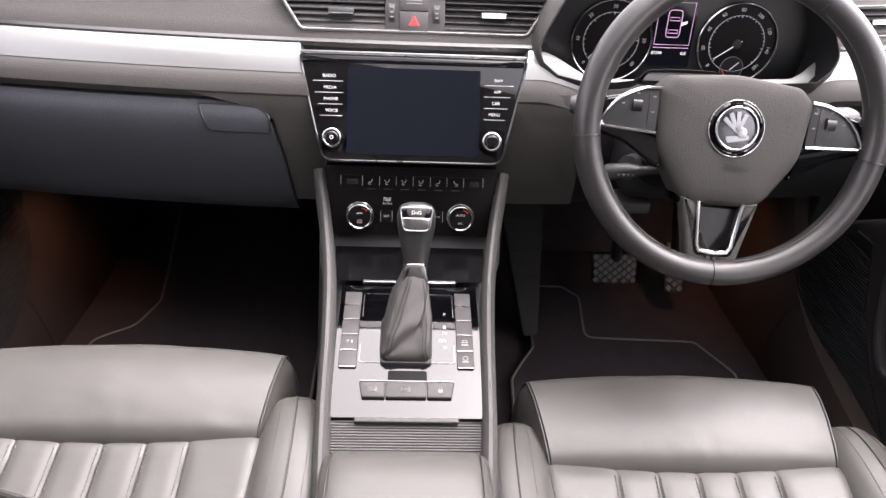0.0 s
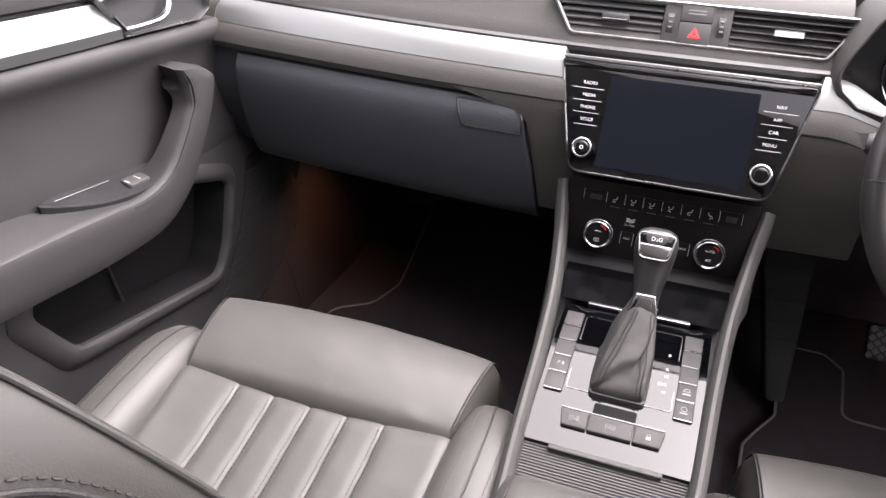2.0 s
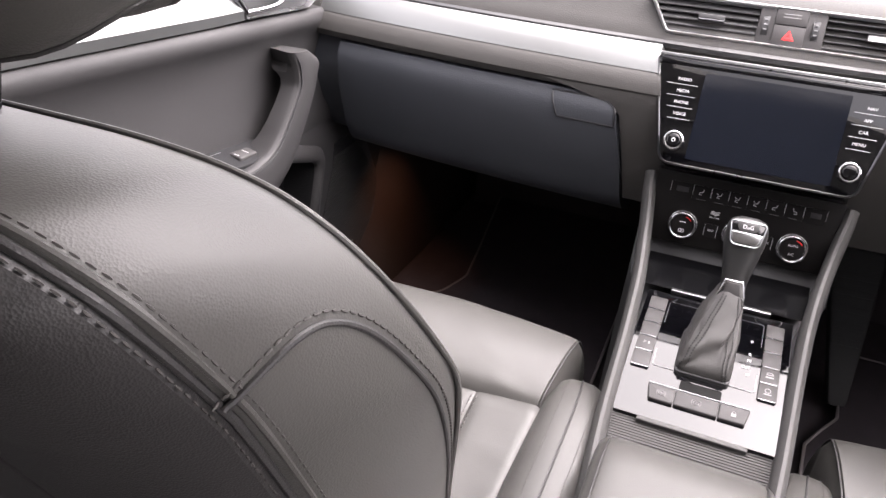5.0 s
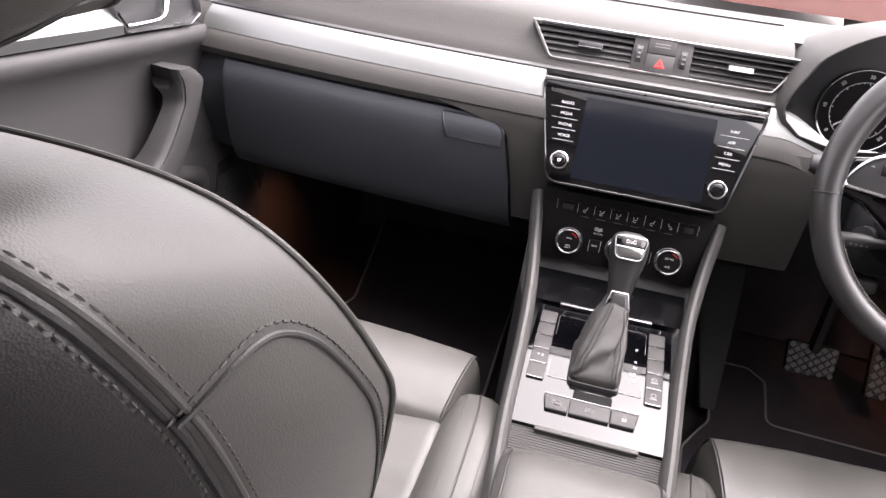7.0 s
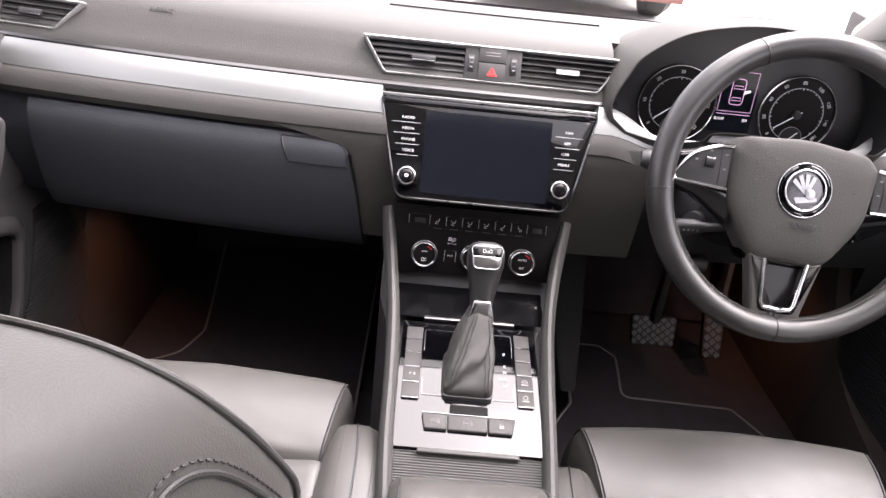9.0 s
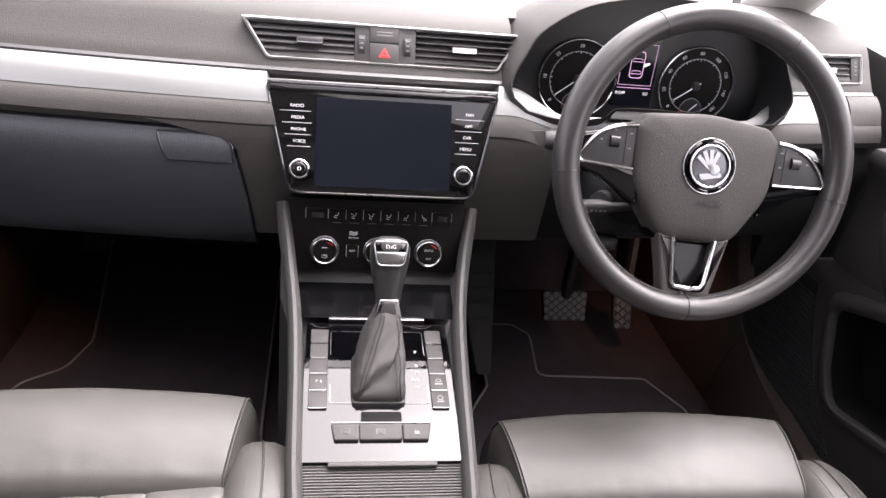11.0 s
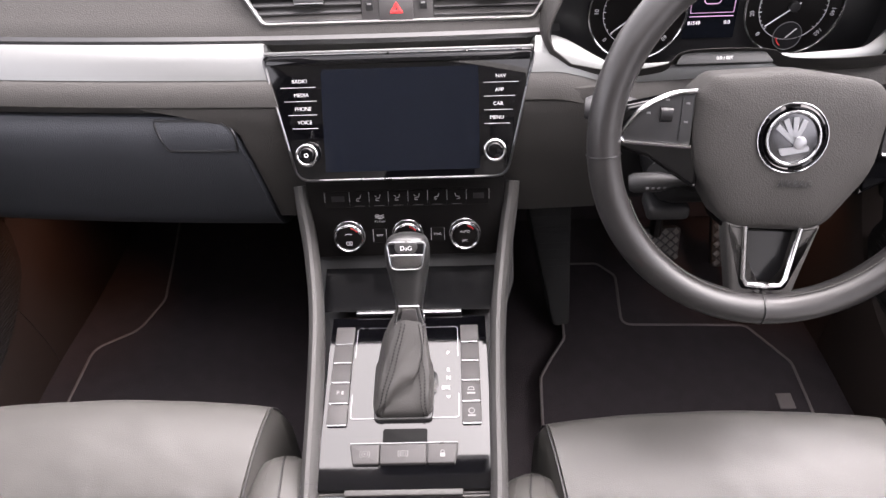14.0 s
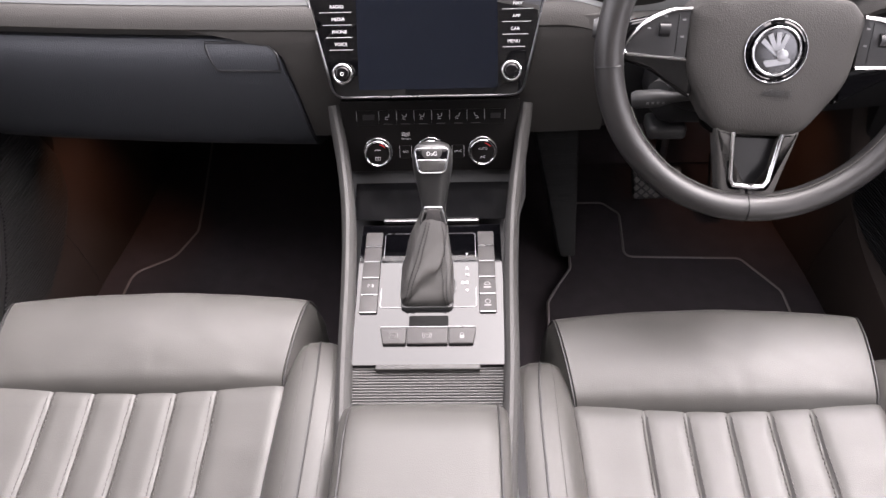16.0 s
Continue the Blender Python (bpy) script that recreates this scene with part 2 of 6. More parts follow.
def stitches(path, pitch, length, width, bm=None, lift=0.0):
    """Short threads laid end to end along a path."""
    bm = bm or bmesh.new()
    pts = [Vector(p) for p in path]
    run, nxt = 0.0, 0.0
    for a, b in zip(pts, pts[1:]):
        d = (b - a)
        L = d.length
        if L < 1e-6:
            continue
        d /= L
        while nxt < run + L:
            c = a + d * (nxt - run)
            side = d.cross(Vector((0, 0, 1)))
            if side.length < 1e-3:
                side = d.cross(Vector((1, 0, 0)))
            side.normalize()
            hi = side.cross(d)
            e = [c - d * length / 2, c, c + d * length / 2]
            rings = [[q + side * (w * math.cos(t)) + hi * (w * math.sin(t)) for t in (0.0, 1.26, 2.51, 3.77, 5.03)] for q, w in zip(e, (width * 0.5, width, width * 0.5))]
            loft(rings, bm=bm)
            nxt += pitch
        run += L
    return bm


well_shade_black = material("recess_shade_black", (0.002, 0.002, 0.002), 0.6, spec=0.1)
black_thread = material("black_thread", (0.006, 0.006, 0.006), 0.7)
gaiter_leather = material("gaiter_leather", (0.044, 0.0425, 0.041), 0.5, spec=0.35, bump=0.2, size=0.0011, vary=0.12, spots=0.02, kind="cells")
# felt set near black so its colour adds the bin's own shade
shaded_bin_felt = material("shade_darkened_bin_felt", (0.0035, 0.0035, 0.004), 0.9, bump=0.5, size=0.002, vary=0.3, spec=0.2)
windscreen_glass = bpy.data.materials.new("windscreen_glass")
windscreen_glass.use_nodes = True
gt = windscreen_glass.node_tree
gt.nodes.remove(gt.nodes["Principled BSDF"])
clear, shine, mixer = gt.nodes.new("ShaderNodeBsdfTransparent"), gt.nodes.new("ShaderNodeBsdfGlossy"), gt.nodes.new("ShaderNodeMixShader")
shine.inputs["Roughness"].default_value = 0.02
mixer.inputs[0].default_value = 0.06
gt.links.new(clear.outputs[0], mixer.inputs[1])
gt.links.new(shine.outputs[0], mixer.inputs[2])
gt.links.new(mixer.outputs[0], gt.nodes["Material Output"].inputs[0])
climate_black = material("satin_black_panel", (0.0055, 0.005, 0.005), 0.32, vary=0.15, spec=0.15)
key_print = material("key_print", (0.50, 0.50, 0.51), 0.5, vary=0.03)
dial_white = glow("backlit_dial_white", (0.75, 0.76, 0.80), 0.012)
grip_black = material("satin_black_grip", (0.022, 0.022, 0.022), 0.32, vary=0.1)
bright_trim = material("bright_vent_trim", (0.62, 0.62, 0.62), 0.38, metal=0.8, vary=0.04)
pad_grey = material("control_pad_grey", (0.022, 0.022, 0.023), 0.42, spec=0.35, vary=0.08, bump=0.1, size=0.0008)
soft_chrome = material("soft_chrome", (0.30, 0.30, 0.31), 0.28, metal=1.0, vary=0.05)
mark_print = material("grey_mark_print", (0.20, 0.195, 0.195), 0.5, vary=0.03)
# lining black, also painted-in shade round the column and between grille ribs
lining_shade_black = material("matt_black_lining_and_shade", (0.012, 0.012, 0.013), 0.7, spec=0.2, bump=0.2, size=0.001)
spoke_satin = material("grained_grey_spoke", (0.050, 0.048, 0.046), 0.55, spec=0.3, bump=0.25, size=0.0013, kind="cells", vary=0.08)
icon_print = material("icon_print", (0.50, 0.50, 0.51), 0.5, vary=0.03)


def hoop(radius, wire, m=None, at=(0, 0), z=0.0, sides=48):
    """A round wire bent into a circle in a face."""
    b = tube([(at[0] + radius * math.cos(a), at[1] + radius * math.sin(a), z) for a in (2 * math.pi * k / sides for k in range(sides))], wire, 10, closed=True)
    if m:
        b.transform(m)
    return b


reset_grey = material("reset_bar_grey", (0.035, 0.036, 0.037), 0.5, spec=0.3, vary=0.08, bump=0.1, size=0.0008)
badge_dark = material("dark_badge_metal", (0.10, 0.10, 0.105), 0.25, metal=1.0, vary=0.1)
polished = material("polished_plate", (0.30, 0.30, 0.305), 0.2, metal=1.0, vary=0.04)

# ---- outside ----
bm = bmesh.new()
bmesh.ops.create_grid(bm, x_segments=8, y_segments=8, size=300)
bmesh.ops.translate(bm, verts=bm.verts[:], vec=(0, 0, -0.45))
one_mesh("ground", bm, asphalt, "pale concrete car park ground", "ground", kind="structure")

# ---- the cabin shell ----
bm = bmesh.new()
box(bm, (-0.87, -1.6, -0.10), (0.87, 1.46, 0.0))
one_mesh("floor", bm, carpet, "black carpeted car floor", "floor", kind="structure")
bm = loft([[(x, 1.44, 0.0), (x, 1.54, 0.0), (x, 1.54, 0.62), (x, 1.40, 0.66), (x, 1.42, 0.25)] for x in (-0.80, 0.80)])
one_mesh("firewall", bm, carpet, "black carpeted bulkhead under the dashboard", "wall", kind="structure")
# roof round a large glass sunroof, with the windscreen header in front of it
def roof_z(x, y):
    return 1.285 - 0.12 * x * x - 0.05 * ((y + 0.4) / 1.0) ** 2


bm = bmesh.new()
xs, ys = [-0.66, -0.52, -0.42, -0.2, 0.0, 0.2, 0.42, 0.52, 0.66], [0.62, 0.57, 0.54, 0.35, 0.17, -0.1, -0.45, -0.9, -1.62]
for i in range(8):
    for j in range(8):
        if abs(xs[i] + xs[i + 1]) / 2 < 0.42 and 0.17 < (ys[j] + ys[j + 1]) / 2 < 0.54:
            continue
        lo = [(xs[i + a], ys[j + c], roof_z(xs[i + a], ys[j + c])) for a, c in ((0, 0), (1, 0), (1, 1), (0, 1))]
        loft([lo, [(x, y, z + 0.04) for x, y, z in lo]], bm=bm)
bmesh.ops.remove_doubles(bm, verts=bm.verts[:], dist=0.0001)
one_mesh("ceiling", bm, headliner, "light grey headliner round a glass sunroof", "ceiling", kind="structure")
for side, word in ((-1, "wall_left"), (1, "wall_right")):
    bm = bmesh.new()
    # lower rear body side, sill, pillars round the side windows
    box(bm, (side * 0.76 - 0.02, -1.6, -0.05), (side * 0.76 + 0.02, -0.22, 0.80 if side < 0 else 0.12), 0.01)
    box(bm, (side * 0.85 - 0.02, -0.22 if side < 0 else 0.74, -0.10), (side * 0.85 + 0.02, 1.54, 0.70), 0.01)
    box(bm, (side * 0.80 - 0.05, 1.0, -0.10), (side * 0.80 + 0.05, 1.54, 0.58), 0.01)
    if side > 0:
        box(bm, (0.77, -0.22, -0.10), (0.81, 1.02, 0.05), 0.01)
    tube([(side * 0.77, -0.26, 0.70), (side * 0.72, -0.20, 1.0), (side * 0.65, -0.17, 1.24)], 0.05, 10, bm=bm)
    if side < 0:
        loft([[(side * 0.76, -1.62, 0.78), (side * 0.76, -0.30, 0.78), (side * 0.67, -0.25, 1.27), (side * 0.67, -1.62, 1.22)], [(side * 0.80, -1.62, 0.78), (side * 0.80, -0.30, 0.78), (side * 0.71, -0.25, 1.27), (side * 0.71, -1.62, 1.22)]], bm=bm)
    tube([(side * 0.76, -1.35, 0.78), (side * 0.70, -1.25, 1.0), (side * 0.62, -1.1, 1.24)], 0.09, 10, bm=bm)
    tube([(side * 0.65, -1.3, 1.23), (side * 0.66, -0.5, 1.27), (side * 0.66, 0.3, 1.26), (side * 0.65, 0.62, 1.22)], 0.04, 10, bm=bm)
    one_mesh(word, bm, hard_plastic, "dark car body side with window pillars", "wall", kind="structure")
bm = rbox((-0.80, -1.66, -0.05), (0.80, -1.60, 1.30), 0.01)
one_mesh("wall_rear", bm, hard_plastic, "dark rear end of the cabin", "wall", kind="structure")
for side, word in ((-1, "trim_left_pillar"), (1, "trim_right_pillar")):
    path = smooth_line([(side * 0.655, 0.58, 1.23), (side * 0.70, 0.82, 1.03), (side * 0.735, 1.05, 0.85), (side * 0.765, 1.25, 0.70)], 8)
    one_mesh(word, tube(path, [0.045 + 0.02 * k / len(path) for k in range(len(path))], 14, flat=0.7), headliner, "pale grey windscreen pillar trim", "pillar", kind="structure")

# ---- dashboard ----
BEND = 0.1
dashboard = thing("dashboard", "black grained dashboard with a silver trim strip", "dashboard", (0, 0.8, 0.65))


def dpart(name, bm, mat, parent=dashboard, label="", sharp=35):
    """A part whose mesh is in world places, under a parent that stands elsewhere."""
    top_ = parent
    while top_.parent:
        top_ = top_.parent
    bm.transform(top_.matrix_world.inverted())
    ob = part(name, bm, mat, parent, label, sharp)
    return ob


bpy.context.view_layer.update()
pad = [(0.818, 0.676), (0.832, 0.689), (0.848, 0.706), (0.862, 0.722), (0.876, 0.732), (0.90, 0.737), (0.98, 0.736), (1.10, 0.724), (1.25, 0.69), (1.40, 0.64), (1.40, 0.60), (1.0, 0.60), (0.83, 0.62), (0.815, 0.668)]
dpart("upper_pad", along_x(pad, -0.745, 0.172, 30, BEND), soft_dash)
dpart("upper_pad", along_x(pad, 0.572, 0.745, 8, BEND), soft_dash)
dpart("upper_pad", along_x([(0.90, 0.60)] + pad[5:11], 0.172, 0.572, 12, BEND), soft_dash)
groove = [(0.822, 0.677), (0.812, 0.673), (0.812, 0.667), (0.83, 0.66)]
for x0, x1 in ((-0.745, 0.18), (0.56, 0.745)):
    dpart("shadow_gap", along_x(groove, x0, x1, 24, BEND), gauge_black)
strip = [(0.806, 0.672), (0.797, 0.668), (0.786, 0.659), (0.778, 0.648), (0.775, 0.644), (0.80, 0.635), (0.82, 0.66)]


def dash_run(profile, x0, x1, steps, slant0=0.0, slant1=0.0):
    """A run of trim whose ends follow a slanting neighbour: the lower the point, the more the end moves in x."""
    rings = []
    for k in range(steps + 1):
        f = k / steps
        rings.append([(x0 + (x1 - x0) * f + ((1 - f) * slant0 + f * slant1) * (0.672 - z), y + BEND * (x0 + (x1 - x0) * f) ** 2, z) for y, z in profile])
    return loft(rings)


dpart("decor_strip", dash_run(strip, -0.69, -0.1505, 30, 0.0, 0.28), silver, label="brushed silver decor strip")


def hood_dip(x):
    """How far the trim drops to pass under the instrument hood."""
    f = min(1.0, max(0.0, (x - 0.165) / 0.085), max(0.0, (0.585 - x) / 0.07))
    return 0.019 * f * f * (3 - 2 * f)


def dipped(profile, x0, x1, steps, slant0=0.0, thin=False):
    rings = []
    for k in range(steps + 1):
        x = x0 + (x1 - x0) * k / steps
        f = hood_dip(x) / 0.019
        rings.append([(x + (slant0 * (0.672 - z) if k == 0 else 0.0), (min(y, 0.775 + (y - 0.775) * (1 - 0.66 * f)) if thin else y) + BEND * x * x, (0.644 + (z - 0.644) * (1 - 0.4 * f) if thin else z) - hood_dip(x)) for y, z in profile])
    return loft(rings)


dpart("decor_strip", dipped(strip, 0.1525, 0.69, 48, -0.28, True), silver, label="brushed silver decor strip")
for side in (-1, 1):
    dpart("strip_end", along_x([(0.806, 0.674), (0.794, 0.668), (0.783, 0.659), (0.772, 0.642), (0.80, 0.635), (0.82, 0.66)], side * 0.69, side * 0.745, 4, BEND), soft_dash)
band = [(0.776, 0.6435), (0.770, 0.640), (0.762, 0.630), (0.758, 0.620), (0.762, 0.610), (0.775, 0.604), (0.86, 0.604), (0.86, 0.64), (0.81, 0.65)]
dpart("lower_band", dash_run(band, -0.745, -0.1505, 30, 0.0, 0.28), soft_dash)
band_right = band[:7] + [(0.86, 0.622), (0.80, 0.632)]
dpart("lower_band", dipped(band_right, 0.1525, 0.745, 40, -0.28), soft_dash)
lid = smooth_line([(0, 0.768, 0.605), (0, 0.757, 0.585), (0, 0.755, 0.55), (0, 0.764, 0.49), (0, 0.785, 0.432), (0, 0.84, 0.398)], 5)
lid = [(p.y, p.z) for p in lid]


def lid_end(z):
    """The lid's inner edge curves: out under the latch, in again towards the floor."""
    return -0.187 + 0.02 * max(0.0, (0.57 - z) / 0.13) ** 0.7 - (0.03 * max(0.0, (z - 0.575) / 0.03) ** 2)


def lid_slab(profile, x0, inner, steps, lift=0.0):
    rings = []
    for k in range(steps + 1):
        f = k / steps
        ring_ = []
        for y, z in profile:
            x = x0 + (inner(z) - x0) * f
            ring_.append((x, y - lift + BEND * x * x, z))
        rings.append(ring_)
    return loft(rings)


dpart("glovebox_lid", lid_slab(lid + [(1.1, 0.42), (1.1, 0.60)], -0.645, lid_end, 26, 0.006), glove_plastic, label="dark plastic glovebox lid")
core = [(0.775, 0.604), (0.765, 0.575), (0.762, 0.55), (0.775, 0.49), (0.81, 0.43), (0.90, 0.40), (1.1, 0.41), (1.2, 0.6), (0.86, 0.61)]
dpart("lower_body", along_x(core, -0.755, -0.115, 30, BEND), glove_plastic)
# driver's side takes the near-black lining colour to stand for shade
dpart("lower_body", along_x(core, 0.115, 0.755, 30, BEND), lining_shade_black)
for side in (-1, 1):
    rings = []
    for k in range(25):
        z = 0.628 - 0.178 * k / 24
        inner = -0.1515 + 0.28 * (0.672 - z) if z > 0.556 else -0.119
        outer = lid_end(z) + 0.0035 - 0.10 * max(0.0, (z - 0.592) / 0.036) ** 1.6 if side < 0 else -0.235
        y = 0.7572 + 0.0052 * max(0.0, (z - 0.600) / 0.024) ** 2 + 0.016 * max(0.0, (0.57 - z) / 0.12) ** 1.5
        row = [outer + (inner - outer) * f / 8 for f in range(9)]
        rings.append([(-side * x, y + BEND * x * x, z) for x in row] + [(-side * row[-1], 0.80, z), (-side * row[0], 0.80, z)])
    dpart("centre_flank", loft(rings), soft_dash)
dpart("centre_body", along_x([(0.83, 0.67), (0.77, 0.56), (0.765, 0.52), (0.77, 0.43), (0.95, 0.43), (0.95, 0.67)], -0.135, 0.135, 4), hard_plastic)
# latch plate of the glovebox
latch = thing("glovebox_latch", "dark plastic glovebox latch flap", "latch", (-0.235, 0.757, 0.585))
bpy.context.view_layer.update()


def lid_front(x, z, proud=0.0):
    """A place on the lid's face."""
    for (y0, z0), (y1, z1) in zip(lid, lid[1:]):
        if z1 <= z <= z0:
            return Vector((x, y0 + (y1 - y0) * (z0 - z) / (z0 - z1) - 0.006 - proud + BEND * x * x, z))
    return Vector((x, lid[0][0] - 0.006 - proud + BEND * x * x, z))


flap_rows, flap_left, flap_right = [], [], []
for k in range(13):
    z = 0.5685 + 0.0335 * k / 12
    xl = -0.270 - 0.013 * (k / 12) ** 0.7
    xr = -0.190 - 0.020 * max(0.0, (k / 12 - 0.5) / 0.5) ** 2.2
    flap_rows.append([lid_front(xl + (xr - xl) * i / 8, z, 0.0008) for i in range(9)] + [lid_front(xr, z, -0.004), lid_front(xl, z, -0.004)])
    flap_left.append(lid_front(xl, z, 0.0006))
    flap_right.append(lid_front(xr, z, 0.0006))
dpart("flap", loft(flap_rows), glove_plastic, latch)
flap_path = flap_left + [lid_front(flap_left[-1].x + (flap_right[-1].x - flap_left[-1].x) * i / 6, flap_left[-1].z, 0.0006) for i in range(1, 6)] + flap_right[::-1] + [lid_front(flap_right[0].x + (flap_left[0].x - flap_right[0].x) * i / 6, flap_right[0].z, 0.0006) for i in range(1, 6)]
dpart("flap_gap", tube(flap_path, 0.0014, 6, closed=True), gauge_black, latch)

# ---- air vents ----
def vent_unit(name, m, outline, inner, slat_rows, tab, label, tilted=False):
    """A vent: dark throat, slats across it, a chrome surround and a tab."""
    v = thing(name, label, "air vent", turn=m, group="dashboard vents")
    part("throat", plate(outline, -0.030, -0.022), lining_shade_black, v)
    part("throat_wall", frame_loop(outline, 0.0012, -0.030, 0.001), lining_shade_black, v)
    part("surround", frame_loop(outline, 0.0042, -0.004, 0.0075), bright_trim, v, "bright metal surround")
    for y in slat_rows:
        for x0, x1 in inner(y):
            shut = tilted and x1 < 0
            b = rbox((x0, y - 0.0010, -0.0085), (x1, y + 0.0010, 0.0045), 0.0007, 1)
            bmesh.ops.rotate(b, verts=b.verts[:], cent=(0, y, 0), matrix=Matrix.Rotation(radians(48 if shut else -4), 3, "X"))
            part("slat", b, hard_plastic, v)
    for x, y in tab:
        t = part("tab", rbox((x - 0.017, y - 0.004, 0.003), (x + 0.017, y + 0.004, 0.009), 0.0015, 2), hard_plastic, v)
        part("tab_edge", rbox((x - 0.016, y - 0.0042, 0.0085), (x + 0.016, y + (0.002 if x > 0 else -0.003), 0.0098), 0.0006, 1), bright_trim if x > 0 else soft_chrome, t, "bright tab edge")
    return v


vm = face_frame((0, 0.8435, 0.7035), (1, 0, 0), (0, 0.027, 0.0445))
vout = rounded_outline([(-0.186, 0.0265), (0.186, 0.0265), (0.152, -0.0265), (-0.152, -0.0265)], [0.002, 0.002, 0.012, 0.012])


def centre_rows(y):
    w = 0.181 - 0.034 * (0.0265 - y) / 0.053
    return ((-w, -0.0405), (0.0405, w))


vent_unit("centre_vent", vm, vout, centre_rows, [-0.019 + 0.0085 * k for k in range(6)], ((-0.098, 0.0), (0.105, 0.0)), "wide dashboard air vent with dark slats and chrome surround", True)
hz = thing("hazard_switch_panel", "grey switch panel with red hazard triangle between the vents", "switch panel", turn=vm)
part("panel", rbox((-0.040, -0.0255, -0.004), (0.040, 0.0255, 0.004), 0.0012, 2), button_grey, hz)
ub = part("upper_button", rbox((-0.0205, 0.003, 0.003), (0.0175, 0.0235, 0.0062), 0.001, 2), button_grey, hz)
hb = part("hazard_button", rbox((-0.0205, -0.0235, 0.003), (0.0175, 0.002, 0.0062), 0.001, 2), button_grey, hz)
tri = rounded_outline([(-0.009, -0.0165), (0.007, -0.0165), (-0.001, -0.003)], 0.001)
part("hazard_triangle", frame_loop(tri, 0.0034, 0.0055, 0.0068), red_print, hb, "red warning triangle")
for x in (-0.031, 0.029):
    b = bmesh.new()
    rings = [[(x + dx, 0.013 * math.cos(a), 0.002 + 0.006 * math.sin(a)) for a in (math.pi * k / 10 for k in range(11))] for dx in (-0.004, 0.004)]
    tw = part("thumb_wheel", loft(rings), hard_plastic, hz, "ribbed vent thumb wheel")
    for y in (-0.006, 0.0, 0.006):
        part("wheel_mark", rbox((x - 0.0022, y - 0.001, 0.0068), (x + 0.0022, y + 0.001, 0.0086), 0.0003, 1), grey_print, tw)
for y in (0.0165, 0.0125):
    part("print_bar", rbox((-0.012, y - 0.0005, 0.006), (0.009, y + 0.0005, 0.0065)), mark_print, ub)
for side in (-1, 1):
    sm = face_frame((side * 0.655, 0.8435 + BEND * 0.655 ** 2, 0.7015), (1, side * 0.131, 0), (0, 0.027, 0.0445))
    souts = [(-0.072, 0.022), (0.072, 0.022), (0.033, -0.024), (-0.072, -0.024)]
    if side > 0:
        souts = [(-x, y) for x, y in souts]
    so = rounded_outline(souts, [0.004, 0.002, 0.012, 0.008])

    def side_rows(y, side=side):
        w = 0.067 - 0.039 * (0.022 - y) / 0.046
        return ((-0.05, w),) if side < 0 else ((-w, 0.05),)

    sv = vent_unit("side_vent", sm, so, side_rows, [-0.017 + 0.0085 * k for k in range(5)], ((-0.005 * -side, -0.002),), "dashboard end air vent with dark slats and silver surround")
    part("wheel_plate", rbox((side * 0.052 if side > 0 else -0.068, -0.019, 0), (0.068 if side > 0 else -0.052, 0.018, 0.004), 0.001, 2), button_grey, sv)
    for y in (-0.008, -0.002, 0.004, 0.010):
        part("wheel_mark", rbox((side * 0.06 - 0.0018, y - 0.001, 0.0035), (side * 0.06 + 0.0018, y + 0.001, 0.0048), 0.0003, 1), grey_print, sv)
am = face_frame((-0.475, 0.8615 + BEND * 0.475 ** 2, 0.7228), (1, -0.095, 0), (0, 0.014, 0.012))
words("AIRBAG", 0.0072, am, hard_plastic, hz.parent or None, "lettering").parent = dashboard
bpy.context.view_layer.update()
for o in dashboard.children:
    if o.name.startswith("lettering"):
        o.matrix_parent_inverse = dashboard.matrix_world.inverted()
# defroster outlet along the windscreen
dpart("defroster_slot", along_x([(1.00, 0.7365), (1.035, 0.7335), (1.035, 0.73), (1.00, 0.733)], -0.16, 0.17, 10, BEND), hard_plastic)

# ---- infotainment unit ----
TOP, BOT = Vector((0.0, 0.796, 0.664)), Vector((0.0, 0.719, 0.546))
screen_m = face_frame((TOP + BOT) / 2, (1, 0, 0), TOP - BOT)
screen = thing("infotainment_screen", "black glossy touchscreen unit with a chrome rim, switched off", "touchscreen", turn=screen_m)
out = rounded_outline([(-0.1525, 0.0705), (0.1525, 0.0705), (0.119, -0.0705), (-0.119, -0.0705)], [0.009, 0.009, 0.02, 0.02])
part("bezel", plate(out, -0.03, 0.004, 0.002), piano, screen)
part("chrome_rim", frame_loop(out, 0.0027, 0.0, 0.0062), soft_chrome, screen, "chrome rim")
part("upper_trim", rbox((-0.149, 0.0700, -0.012), (0.149, 0.0735, 0.0052), 0.0016, 2), silver, screen, "silver lip over the screen")
part("top_lip", rbox((-0.146, 0.0585, 0.003), (0.146, 0.0665, 0.0062), 0.0015, 2), piano, screen)
part("display", plate(rounded_outline([(-0.0865, 0.053), (0.088, 0.053), (0.088, -0.060), (-0.0865, -0.060)], 0.002), 0.003, 0.0046), screen_glass, screen)
for x in (-0.1055, 0.1045):
    kn = part("knob", disc(0.0088, 0.004, 0.0145, 28, bevel=0.002, at=(x, -0.040)), piano, screen)
    part("knob_ring", hoop(0.0108, 0.0019, None, (x, -0.040), 0.0118), chrome, kn, "chrome knob ring")
    part("knob_skirt", ring(0.0132, 0.0032, 0.004, 0.0105, 36, at=(x, -0.040)), piano, kn)
    if x < 0:
        part("knob_mark", ring(0.0024, 0.0008, 0.0143, 0.0148, 20, at=(x, -0.040)), white_print, kn)
